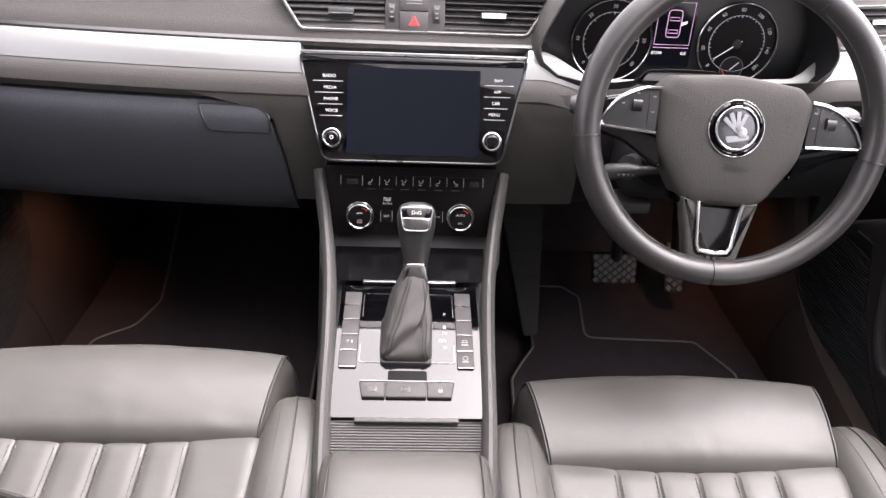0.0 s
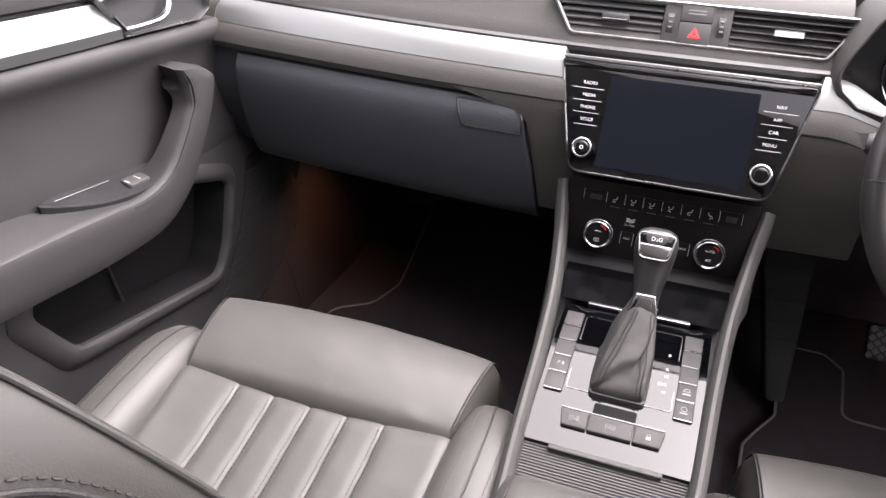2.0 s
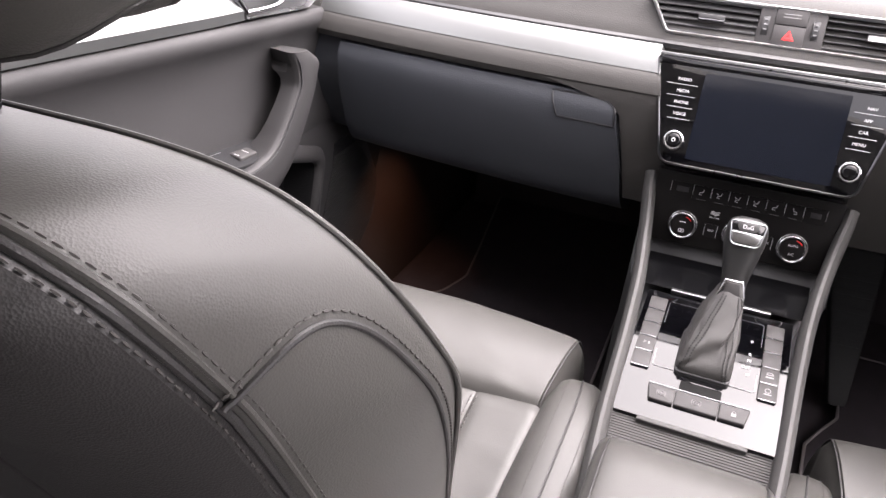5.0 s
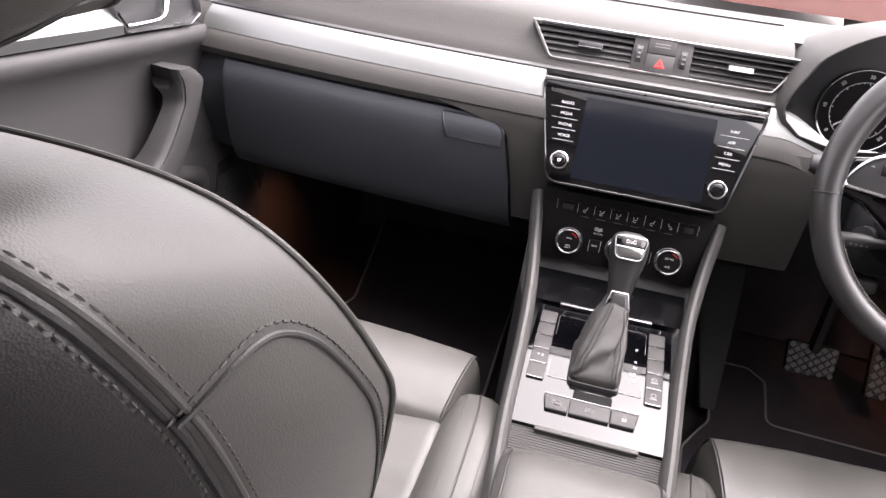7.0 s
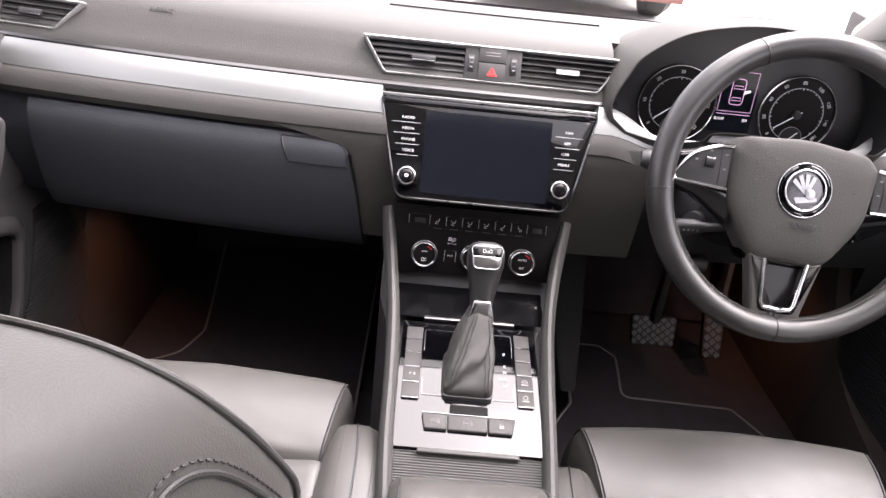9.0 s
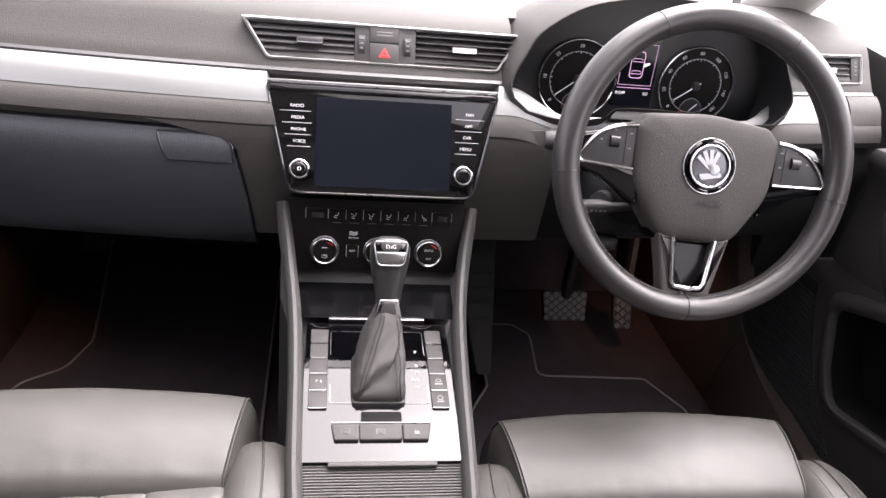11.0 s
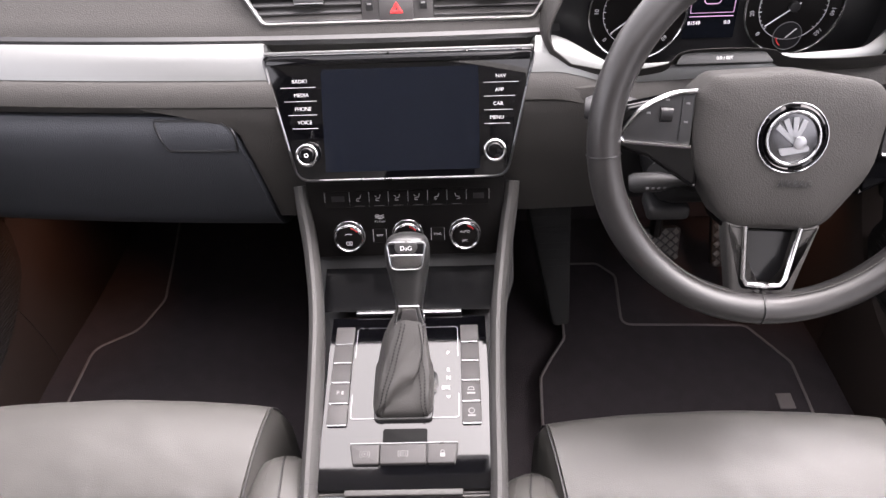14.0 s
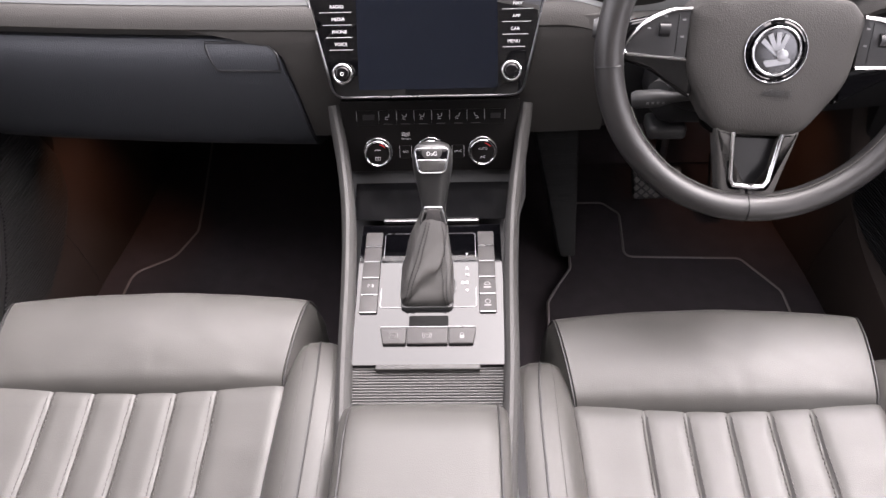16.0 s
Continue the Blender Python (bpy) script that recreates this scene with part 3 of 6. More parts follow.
for k, (a, b_) in enumerate(zip(("RADIO", "MEDIA", "PHONE", "VOICE"), ("NAV", "APP", "CAR", "MENU"))):
    y = 0.0343 - 0.015 * k
    part("key_line", rbox((-0.132 + 0.0034 * k, y - 0.00026, 0.0035), (-0.0926, y + 0.00026, 0.0043)), key_print, screen)
    part("key_line", rbox((0.0936, y - 0.00026, 0.0035), (0.132 - 0.0034 * k, y + 0.00026, 0.0043)), key_print, screen)
    words(a, 0.0040, Matrix.Translation((-0.1105 + 0.0012 * k, y + 0.0066, 0.0042)), key_print, screen, depth=0.00005)
    words(b_, 0.0040, Matrix.Translation((0.1125 - 0.0016 * k, y + 0.0066, 0.0042)), key_print, screen, depth=0.00005)

# ---- centre console ----
console = thing("centre_console", "gear console with piano black panel and satin side rails", "console", (0, 0.5, 0.3))
bpy.context.view_layer.update()


def cpart(name, bm, mat, label="", parent=console, sharp=35):
    return dpart(name, bm, mat, parent, label, sharp)


body = [(0.20, 0.0), (0.20, 0.34), (0.434, 0.345), (0.65, 0.37), (0.71, 0.40), (0.76, 0.49), (0.90, 0.49), (1.20, 0.40), (1.25, 0.0)]
rings = []
for x in (-0.108, -0.097, 0.097, 0.108):
    rings.append([(x * (1.2 if y > 0.7 else 1.0), y, z - (0.012 if abs(x) > 0.1 else 0)) for y, z in body])
cpart("tunnel", loft(rings), hard_plastic)
PANEL = smooth_line([(0, 0.430, 0.3752), (0, 0.455, 0.3796), (0, 0.475, 0.3831), (0, 0.50, 0.387), (0, 0.55, 0.392), (0, 0.60, 0.395), (0, 0.643, 0.397)], 5)


def panel_z(y):
    for a, b in zip(PANEL, PANEL[1:]):
        if a.y <= y <= b.y:
            return a.z + (b.z - a.z) * (y - a.y) / (b.y - a.y)
    return PANEL[-1].z if y > 0.6 else PANEL[0].z


def panel_face(y):
    """The panel's own face at a place along it."""
    return face_frame((0, y, panel_z(y)), (1, 0, 0), (0, 0.02, panel_z(y + 0.01) - panel_z(y - 0.01)))


cpart("gloss_panel", along_x([(p.y, p.z) for p in PANEL] + [(0.65, 0.36), (0.430, 0.34)], -0.0905, 0.0905, 2), piano, "piano black gloss panel")
tray = smooth_line([(0, 0.652, 0.399), (0, 0.675, 0.4015), (0, 0.70, 0.406), (0, 0.735, 0.416)], 6)
cpart("storage_lid", along_x([(p.y, p.z) for p in tray] + [(0.76, 0.40), (0.70, 0.38)], -0.105, 0.105, 2), lid_black, "piano black storage lid")
for y, x0, x1, dz, skin in ((0.648, -0.063, 0.063, 0.0035, soft_chrome), (0.4262, -0.060, 0.060, -0.0005, satin)):
    m = panel_face(min(max(y, 0.44), 0.63))
    m.translation = (0, y, panel_z(y) + dz)
    cpart("chrome_blade", rbox((x0, -0.0032, -0.004), (x1, 0.0032, 0.0025), 0.0014, 3, m), skin, "chrome grip blade")
# two columns of push buttons
for side in (-1, 1):
    xa, xb = (-0.0845, -0.0625) if side < 0 else (0.0605, 0.0815)
    for k in range(5):
        y = 0.6155 - 0.0262 * k
        m = panel_face(y)
        pb = cpart("push_button", rbox((xa, -0.0122, -0.002), (xb, 0.0122, 0.0032), 0.0012, 2, m), button_grey)
        cpart("button_edge", rbox((xa + 0.001, -0.0131, -0.001), (xb - 0.001, -0.0123, 0.0028), 0.0, 1, m), soft_chrome, parent=pb)
    if side < 0:
        words("P", 0.0046, panel_face(0.537) @ Matrix.Translation((-0.0752, 0, 0.0033)), mark_print, console, depth=0.00005)
        cpart("icon_bar", rbox((-0.0712, -0.002, 0.003), (-0.0690, 0.002, 0.0036), 0, 1, panel_face(0.537)), mark_print)
    else:
        cpart("icon_bar", rbox((0.0665, -0.0045, 0.003), (0.0755, -0.0025, 0.0036), 0, 1, panel_face(0.537)), mark_print)
        cpart("icon_car", frame_loop(rounded_outline([(0.0665, 0.0), (0.0755, 0.0), (0.0735, 0.0045), (0.0685, 0.0045)], 0.001, 3), 0.0009, 0.003, 0.0036, panel_face(0.537)), mark_print)
        cpart("icon_ring", ring(0.0035, 0.0008, 0.003, 0.0036, 20, panel_face(0.511), (0.071, 0.0012)), mark_print)
        cpart("icon_bar", rbox((0.0668, -0.0052, 0.003), (0.0752, -0.0036, 0.0036), 0, 1, panel_face(0.511)), mark_print)
# thin bright line round the shift gate
gate = [(-0.0595, 0.627), (0.0575, 0.627), (0.0575, 0.506), (-0.0595, 0.506)]
path = []
for p in rounded_outline(gate, 0.004, 4):
    path.append((p.x, p.y, panel_z(p.y) + 0.0004))
cpart("gate_trim", tube(path, 0.00045, 6, closed=True), soft_chrome, "thin chrome gate trim")
for word, y in (("P", 0.589), ("R", 0.5655), ("N", 0.555), ("D/S", 0.5425)):
    words(word, 0.0046, panel_face(y) @ Matrix.Translation((0.0465 if word != "D/S" else 0.0435, 0, 0.0004)), white_print, console)
cpart("shift_arrow", plate(rounded_outline([(0.044, 0.0015), (0.049, 0.0015), (0.0465, -0.002)], 0.0005, 2), 0, 0.0006, 0, panel_face(0.531)), white_print)
# park brake keys and the finger well
m = panel_face(0.464)
for a, b_ in ((-0.0575, -0.0262), (-0.0255, 0.0228), (0.0235, 0.0565)):
    sl, sr = (0.004 if a < -0.05 else 0.0), (0.004 if b_ > 0.05 else 0.0)
    cpart("brake_key", plate(rounded_outline([(a, 0.0125), (b_, 0.0125), (b_ - sr, -0.0095), (a + sl, -0.0095)], 0.0022, 4), -0.002, 0.0045, 0.0018, m), button_grey)
cpart("key_edge", rbox((-0.057, 0.0122, 0.003), (0.056, 0.0132, 0.0052), 0.0003, 1, m), soft_chrome)
m2 = panel_face(0.4845)
# flat plate; its near-black colour stands for the shade in the well
cpart("finger_well", plate(rounded_outline([(-0.0235, 0.0095), (0.0235, 0.0095), (0.0235, -0.0085), (-0.0235, -0.0085)], 0.003, 4), -0.006, 0.0008, 0.0003, m2), well_shade_black, "flat plate coloured black for the finger well's shade")
for x, kind in ((-0.041, 0), (-0.0015, 1), (0.0395, 2)):
    if kind < 2:
        cpart("icon_ring", ring(0.0034, 0.0005, 0.0046, 0.0054, 20, m, (x, 0.001)), mark_print)
        for s in (-1, 1):
            cpart("icon_arc", tube([m @ Vector((x + s * 0.0052 * math.cos(a), 0.001 + 0.0052 * math.sin(a), 0.0051)) for a in (radians(-45 + 15 * k) for k in range(7))], 0.0003, 5), mark_print)
        words("P" if kind else "A", 0.0026, m @ Matrix.Translation((x, 0.001, 0.0052)), mark_print, console, depth=0.00005)
    else:
        cpart("icon_lock", rbox((x - 0.0026, -0.003, 0.0046), (x + 0.0026, 0.0012, 0.0053), 0.0003, 1, m), mark_print)
        cpart("icon_shackle", ring(0.0022, 0.0006, 0.0046, 0.0053, 16, m, (x, 0.0024)), mark_print)
for side in (-1, 1):
    path = smooth_line([(side * 0.080, 0.20, 0.352), (side * 0.087, 0.30, 0.358), (side * 0.0925, 0.37, 0.363), (side * 0.0965, 0.434, 0.371), (side * 0.100, 0.54, 0.396), (side * 0.106, 0.63, 0.418), (side * 0.116, 0.70, 0.448), (side * 0.1245, 0.74, 0.486), (side * 0.1275, 0.758, 0.510)], 6)
    cpart("side_rail", tube(path, 0.0092, 14, flat=2.1), satin, "satin grey side rail")
    cpart("rail_joint", tube([Vector((side * 0.0965, 0.4335, 0.3705)), Vector((side * 0.0966, 0.4347, 0.3708))], 0.0094, 14, flat=2.1), gauge_black)
for k in range(22):
    y = 0.4285 - 0.0036 * k
    cpart("cover_rib", rbox((-0.0885, y - 0.0014, 0.345), (0.0885, y + 0.0014, 0.3705 + 0.13 * (y - 0.4285)), 0.0006, 1), satin)
cpart("cover_base", rbox((-0.0885, 0.20, 0.32), (0.0885, 0.434, 0.3495), 0.001), satin)

# ---- armrest ----
arm = thing("armrest", "black leather centre armrest lid", "armrest", (0, 0.08, 0.40))
bpy.context.view_layer.update()
rings = []
for y, w, zt, zb in ((0.360, 0.083, 0.378, 0.352), (0.357, 0.086, 0.398, 0.350), (0.348, 0.0875, 0.414, 0.350), (0.330, 0.088, 0.425, 0.350), (0.298, 0.088, 0.431, 0.350), (0.122, 0.087, 0.436, 0.350), (-0.100, 0.086, 0.438, 0.350), (-0.150, 0.085, 0.434, 0.350), (-0.165, 0.082, 0.406, 0.350)):
    c = (zt + zb) / 2
    rings.append([(w * math.copysign(abs(math.cos(a)) ** 0.28, math.cos(a)), y, c + (zt - zb) / 2 * math.copysign(abs(math.sin(a)) ** 0.4, math.sin(a)) + 0.004 * (1 - math.cos(a) ** 2) * (1 if math.sin(a) > 0 else 0)) for a in (2 * math.pi * k / 48 for k in range(48))])
dpart("lid", loft(rings), leather, arm)
for side in (-1, 1):
    dpart("lid_seam", tube([(side * 0.076, 0.353, 0.409), (side * 0.0765, 0.333, 0.4248), (side * 0.077, 0.298, 0.4318), (side * 0.076, 0.122, 0.4368), (side * 0.075, -0.10, 0.4385)], 0.0011, 6), leather_back, arm)

# ---- climate control panel ----
cl_m = face_frame((0, 0.7275, 0.4725), (1, 0, 0), (0, 0.03, 0.085))
climate = thing("climate_panel", "black climate control panel with chrome ringed dials", "control panel", turn=cl_m)
part("panel", plate(rounded_outline([(-0.1185, 0.056), (0.1185, 0.056), (0.112, -0.042), (-0.112, -0.042)], 0.004), -0.03, 0.0, 0.001), climate_black, climate)
cuts = (-0.097, -0.0675, -0.044, -0.021, 0.0024, 0.026, 0.049, 0.072, 0.099)
SEAT_ICON = ((0.002, 0.004), (0.0008, 0.0), (-0.0030, -0.0006), (-0.0036, -0.0030), (0.0, -0.0034))
for n_, (a, b_) in enumerate(zip(cuts, cuts[1:])):
    key = part("key", rbox((a + 0.0005, 0.0225, -0.001), (b_ - 0.0005, 0.0425, 0.0009), 0.0003, 1), climate_black, climate)
    part("key_gap", rbox((b_ - 0.00022, 0.029, 0.0005), (b_ + 0.00022, 0.042, 0.0010)), icon_print, key)
    if n_ == 0:
        part("key_gap", rbox((a - 0.00022, 0.029, 0.0005), (a + 0.00022, 0.042, 0.0010)), icon_print, key)
        part("key_lens", rbox((a + 0.008, 0.030, 0.0007), (b_ - 0.006, 0.037, 0.0011)), gauge_black, key, "dark lamp window")
    elif n_ == 7:
        part("key_lens", rbox((a + 0.008, 0.030, 0.0007), (b_ - 0.006, 0.037, 0.0011)), gauge_black, key, "dark lamp window")
    else:
        c = (a + b_) / 2
        sx = -1 if n_ == 6 else 1
        part("key_icon", tube([(c + sx * x, 0.0338 + y, 0.0011) for x, y in SEAT_ICON], 0.00045, 5), icon_print, key)
        if n_ in (2, 3, 4):
            part("key_arrow", tube([(c - 0.0048, 0.0365, 0.0011), (c - 0.0024, 0.0352, 0.0011)], 0.0004, 5), icon_print, key)
        part("key_lamp", rbox((c - 0.006, 0.0238, 0.0007), (c + 0.006, 0.0242, 0.0011)), grey_print, key)
for x, upper, lower in ((-0.071, "", ""), (0.0, "", ""), (0.0695, "AUTO", "A/C")):
    face_ = part("dial", disc(0.0150, 0.0, 0.008, 36, bevel=0.0015, at=(x, -0.0143)), climate_black, climate, "round black climate dial")
    part("dial_ring", hoop(0.0166, 0.0018, None, (x, -0.0143), 0.0088), chrome, face_, "chrome dial ring")
    part("dial_skirt", ring(0.0188, 0.0042, 0.0, 0.008, 44, at=(x, -0.0143)), gauge_black, face_)
    part("dial_foot", hoop(0.0190, 0.0007, None, (x, -0.0143), 0.0012), chrome, face_, "thin chrome foot ring")
    for wd, dy in ((upper, 0.0048), (lower, -0.0068)):
        if wd:
            words(wd, 0.0031, Matrix.Translation((x, -0.0143 + dy, 0.0082)), icon_print, face_, depth=0.00005)
    if x < 0:
        part("dial_icon", frame_loop(rounded_outline([(x - 0.0035, -0.0235), (x + 0.0035, -0.0235), (x + 0.0035, -0.0190), (x - 0.0035, -0.0190)], 0.0008, 3), 0.0005, 0.0078, 0.0083), icon_print, face_)
        part("dial_icon", ring(0.0011, 0.0004, 0.0078, 0.0083, 14, None, (x, -0.0212)), icon_print, face_)
        part("dial_icon", tube([(x - 0.004, -0.0098, 0.0082), (x - 0.001, -0.0090, 0.0082), (x + 0.004, -0.0096, 0.0082)], 0.0005, 5), icon_print, face_)
    arc = [(x + 0.0128 * math.cos(a), -0.0143 + 0.0128 * math.sin(a), 0.0081) for a in (radians(38 + 5 * k) for k in range(9))]
    part("warm_arc", tube(arc, 0.0007, 5), red_print, face_, "red warm arc")
for x, wd in ((-0.034, "REST"), (0.0365, "SYNC")):
    key = part("small_key", rbox((x - 0.0075, -0.024, -0.001), (x + 0.0075, -0.006, 0.0010), 0.0003, 1), climate_black, climate)
    words(wd, 0.0027, Matrix.Translation((x, -0.0145, 0.0011)), icon_print, key, depth=0.00005)
    for s in (-1, 1):
        part("key_edge", rbox((x + s * 0.008 - 0.0002, -0.0225, 0.0), (x + s * 0.008 + 0.0002, -0.0065, 0.0012)), icon_print, key)
words("Air Care", 0.0026, Matrix.Translation((-0.033, 0.0035, 0.0004)), icon_print, climate, depth=0.00005)
for k in range(3):
    part("air_wave", tube([(-0.0385 + 0.0012 * i, 0.0078 + 0.0018 * k + 0.0008 * math.sin(i * 0.9), 0.0006) for i in range(10)], 0.0004, 5), icon_print, climate)

# ---- gear lever ----
lever = thing("gear_lever", "black gear lever with chrome trim and creased leather gaiter", "gear lever", (0.0, 0.55, 0.39))
bpy.context.view_layer.update()


def loop(c, rx, ry, n=20, power=2.0, tilt=0.0, turn=0.0):
    pts = []
    for k in range(n):
        a = 2 * math.pi * k / n
        s, t = math.cos(a), math.sin(a)
        x, y = rx * math.copysign(abs(s) ** (2 / power), s), ry * math.copysign(abs(t) ** (2 / power), t)
        x, y = x * math.cos(turn) - y * math.sin(turn), x * math.sin(turn) + y * math.cos(turn)
        pts.append((c[0] + x, c[1] + y * math.cos(tilt), c[2] + y * math.sin(tilt)))
    return pts


N = 96
keys = [((-0.0025, 0.5415, 0.388), 0.0325, 0.0375, 6.0, 0.05, 0.0), ((-0.0025, 0.5415, 0.400), 0.0322, 0.0372, 6.0, 0.05, 0.0), ((-0.002, 0.543, 0.408), 0.0295, 0.0340, 5.0, 0.0, 0.02), ((-0.001, 0.550, 0.420), 0.0285, 0.0300, 4.6, 0.0, 0.06), ((0.001, 0.560, 0.434), 0.0255, 0.0250, 4.0, 0.0, 0.14), ((0.003, 0.572, 0.448), 0.0215, 0.0200, 3.4, -0.1, 0.20), ((0.0055, 0.583, 0.461), 0.0172, 0.0165, 2.8, -0.2, 0.22), ((0.0065, 0.590, 0.469), 0.0145, 0.0135, 2.3, -0.3, 0.22)]
rows = [loop(c, rx, ry, N, pw, ti, tu) for c, rx, ry, pw, ti, tu in keys]
cols = [smooth_line([r[k] for r in rows], 9) for k in range(N)]
rings = []
for i in range(len(cols[0])):
    h = i / (len(cols[0]) - 1)
    c = sum((cols[k][i] for k in range(N)), Vector()) / N
    rr = []
    for k in range(N):
        a = 2 * math.pi * k / N
        amp = math.sin(math.pi * max(0.0, h - 0.12) / 0.88) if h > 0.12 else 0.0
        # one long diagonal fold across the face, from the collar down to the far corner, and softer creases
        across = math.cos(a) - (-0.95 + 1.75 * h)
        facing = max(0.0, -math.sin(a)) ** 0.5
        fold = amp * (facing * (0.13 * math.exp(-(across / 0.17) ** 2) - 0.17 * math.exp(-((across - 0.33) / 0.16) ** 2)) + 0.03 * math.sin(3 * a - 9 * h) + 0.05 * noise.noise(Vector((3.5 * math.cos(a), 3.5 * math.sin(a), 11 * h))))
        rr.append(c + (cols[k][i] - c) * (1 + fold))
    rings.append(rr)
dpart("gaiter", loft(rings), gaiter_leather, lever, "creased leather gaiter")
for a0 in (4.15, 4.40, 5.05, 5.30):
    k = int(a0 / (2 * math.pi) * N)
    dpart("gaiter_stitch", stitches([rings[i][k] + (rings[i][k] - sum(rings[i], Vector()) / N).normalized() * 0.0008 for i in range(3, len(rings) - 6)], 0.0036, 0.0024, 0.0009), black_thread, lever)
dpart("gaiter_base", plate(rounded_outline([(-0.034, 0.502), (0.029, 0.502), (0.029, 0.581), (-0.034, 0.581)], 0.006, 4), 0.384, 0.3925, 0.001), hard_plastic, lever)
keys = [((0.007, 0.592, 0.466), 0.0140, 0.0135, 2.4), ((0.007, 0.598, 0.480), 0.0160, 0.0152, 2.4), ((0.007, 0.609, 0.501), 0.0205, 0.0185, 2.6), ((0.007, 0.618, 0.517), 0.0235, 0.0205, 3.0), ((0.007, 0.625, 0.529), 0.0232, 0.0205, 3.2), ((0.007, 0.630, 0.537), 0.0195, 0.0180, 3.2), ((0.007, 0.632, 0.541), 0.010, 0.010, 2.5)]
rows = [loop(c, rx, ry, 36, pw, -0.55) for c, rx, ry, pw in keys]
cols = [smooth_line([r[k] for r in rows], 5) for k in range(36)]
dpart("grip", loft([[cols[k][i] for k in range(36)] for i in range(len(cols[0]))]), grip_black, lever, "satin black grip")
gm = face_frame((0.007, 0.6030, 0.5290), (1, 0, 0), (0, 0.66, 0.75))
top = rounded_outline([(-0.0205, 0.0190), (0.0205, 0.0190), (0.0160, -0.0095), (-0.0160, -0.0095)], [0.005, 0.005, 0.0085, 0.0085], 7)
gp = dpart("grip_plate", plate(top, -0.012, 0.0030, 0.002, gm), piano, lever, "glossy black grip plate")
dpart("grip_trim", tube([gm @ Vector((p.x, p.y, 0.0026)) for p in top], 0.0008, 8, closed=True), soft_chrome, gp, "chrome grip trim")
cap = rounded_outline([(-0.0180, 0.0065), (0.0180, 0.0065), (0.0145, -0.0083), (-0.0145, -0.0083)], [0.002, 0.002, 0.0075, 0.0075], 7)
dpart("grip_cap", plate(cap, 0.0, 0.0038, 0.0012, gm), polished, gp, "mirror-bright cap inlay")
wd = words("DSG", 0.0046, gm @ Matrix.Translation((0, 0.0125, 0.0034)), white_print, lever, depth=0.0004)
gk = face_frame((0.007, 0.5785, 0.471), (1, 0, 0), (0, 0.45, 0.89))
rb = dpart("release_button", plate(rounded_outline([(-0.0110, 0.0125), (0.0110, 0.0125), (0.0175, -0.0115), (-0.0175, -0.0115)], 0.003, 4), -0.012, 0.003, 0.0018, gk), chrome, lever, "chrome collar with release button")
dpart("release_inset", plate(rounded_outline([(-0.0070, 0.0090), (0.0070, 0.0090), (0.0098, -0.0055), (-0.0098, -0.0055)], 0.002, 4), 0.0, 0.0042, 0.001, gk), button_grey, rb)
bpy.context.view_layer.update()
for o in list(console.children) + list(lever.children):
    if o.name.startswith("lettering"):
        o.matrix_parent_inverse = o.parent.matrix_world.inverted()

# ---- instrument cluster ----
cluster = thing("instrument_cluster", "instrument cluster with two chrome ringed dials and lit display", "instrument cluster", (0.372, 0.83, 0.69))
bpy.context.view_layer.update()
brow = smooth_line([(0.170, 0, 0.666), (0.1645, 0, 0.686), (0.181, 0, 0.722), (0.200, 0, 0.750), (0.25, 0, 0.781), (0.31, 0, 0.796), (0.368, 0, 0.801), (0.426, 0, 0.796), (0.486, 0, 0.781), (0.532, 0, 0.750), (0.549, 0, 0.722), (0.5645, 0, 0.686), (0.559, 0, 0.666)], 6)
sill_ = smooth_line([(0.543, 0, 0.651), (0.49, 0, 0.648), (0.43, 0, 0.650), (0.400, 0, 0.6605), (0.316, 0, 0.6605), (0.294, 0, 0.647), (0.24, 0, 0.6415), (0.19, 0, 0.650)], 4)
lip = [Vector((p.x, p.z)) for p in list(brow) + list(sill_)]
mid = Vector((0.372, 0.70))


def lip_ring(scale, y0, lean, up=0.0, crest=0.0, low=0.0):
    out_ = []
    for p in lip:
        q = mid + (p - mid) * scale
        out_.append((q.x, y0 + lean * (q.y - 0.64), q.y + up + crest * max(0.0, (q.y - 0.70) / 0.07) - low * max(0.0, min(1.0, (0.70 - q.y) / 0.045))))
    return out_


dpart("hood_lining", loft([lip_ring(0.93, 0.862, 0.05, 0, 0, 0.062), lip_ring(0.955, 0.83, 0.12, 0, 0, 0.042), lip_ring(0.983, 0.788, 0.22, 0, 0, 0.012), lip_ring(0.995, 0.7795, 0.25)], caps=False), lining_shade_black, cluster, "matt black hood lining")
dpart("hood", loft([lip_ring(0.995, 0.7795, 0.25), lip_ring(1.0, 0.779, 0.25), lip_ring(1.008, 0.7795, 0.25), lip_ring(1.016, 0.783, 0.26, 0, 0, 0.010), lip_ring(1.03, 0.80, 0.30, 0, -0.001, 0.026), lip_ring(1.05, 0.84, 0.34, 0, -0.006, 0.056), lip_ring(1.065, 0.90, 0.34, -0.006, -0.016, 0.08), lip_ring(1.09, 1.02, 0.3, -0.03, -0.035, 0.08), lip_ring(1.10, 1.10, 0.2, -0.10, -0.03, 0.08)], caps=False), soft_dash, cluster, "grained instrument hood")
cm = face_frame((0.372, 0.862, 0.70), (1, 0, 0), (0, 0.12, 1))
FACE_DROP = Matrix.Translation((0.0095, -0.0045, 0))
dpart("backing", plate([(p.x - 0.372, (p.y - 0.70) - 0.065 * max(0.0, min(1.0, (0.70 - p.y) / 0.045))) for p in lip], -0.01, 0.0, 0.0, cm), gauge_black, cluster)


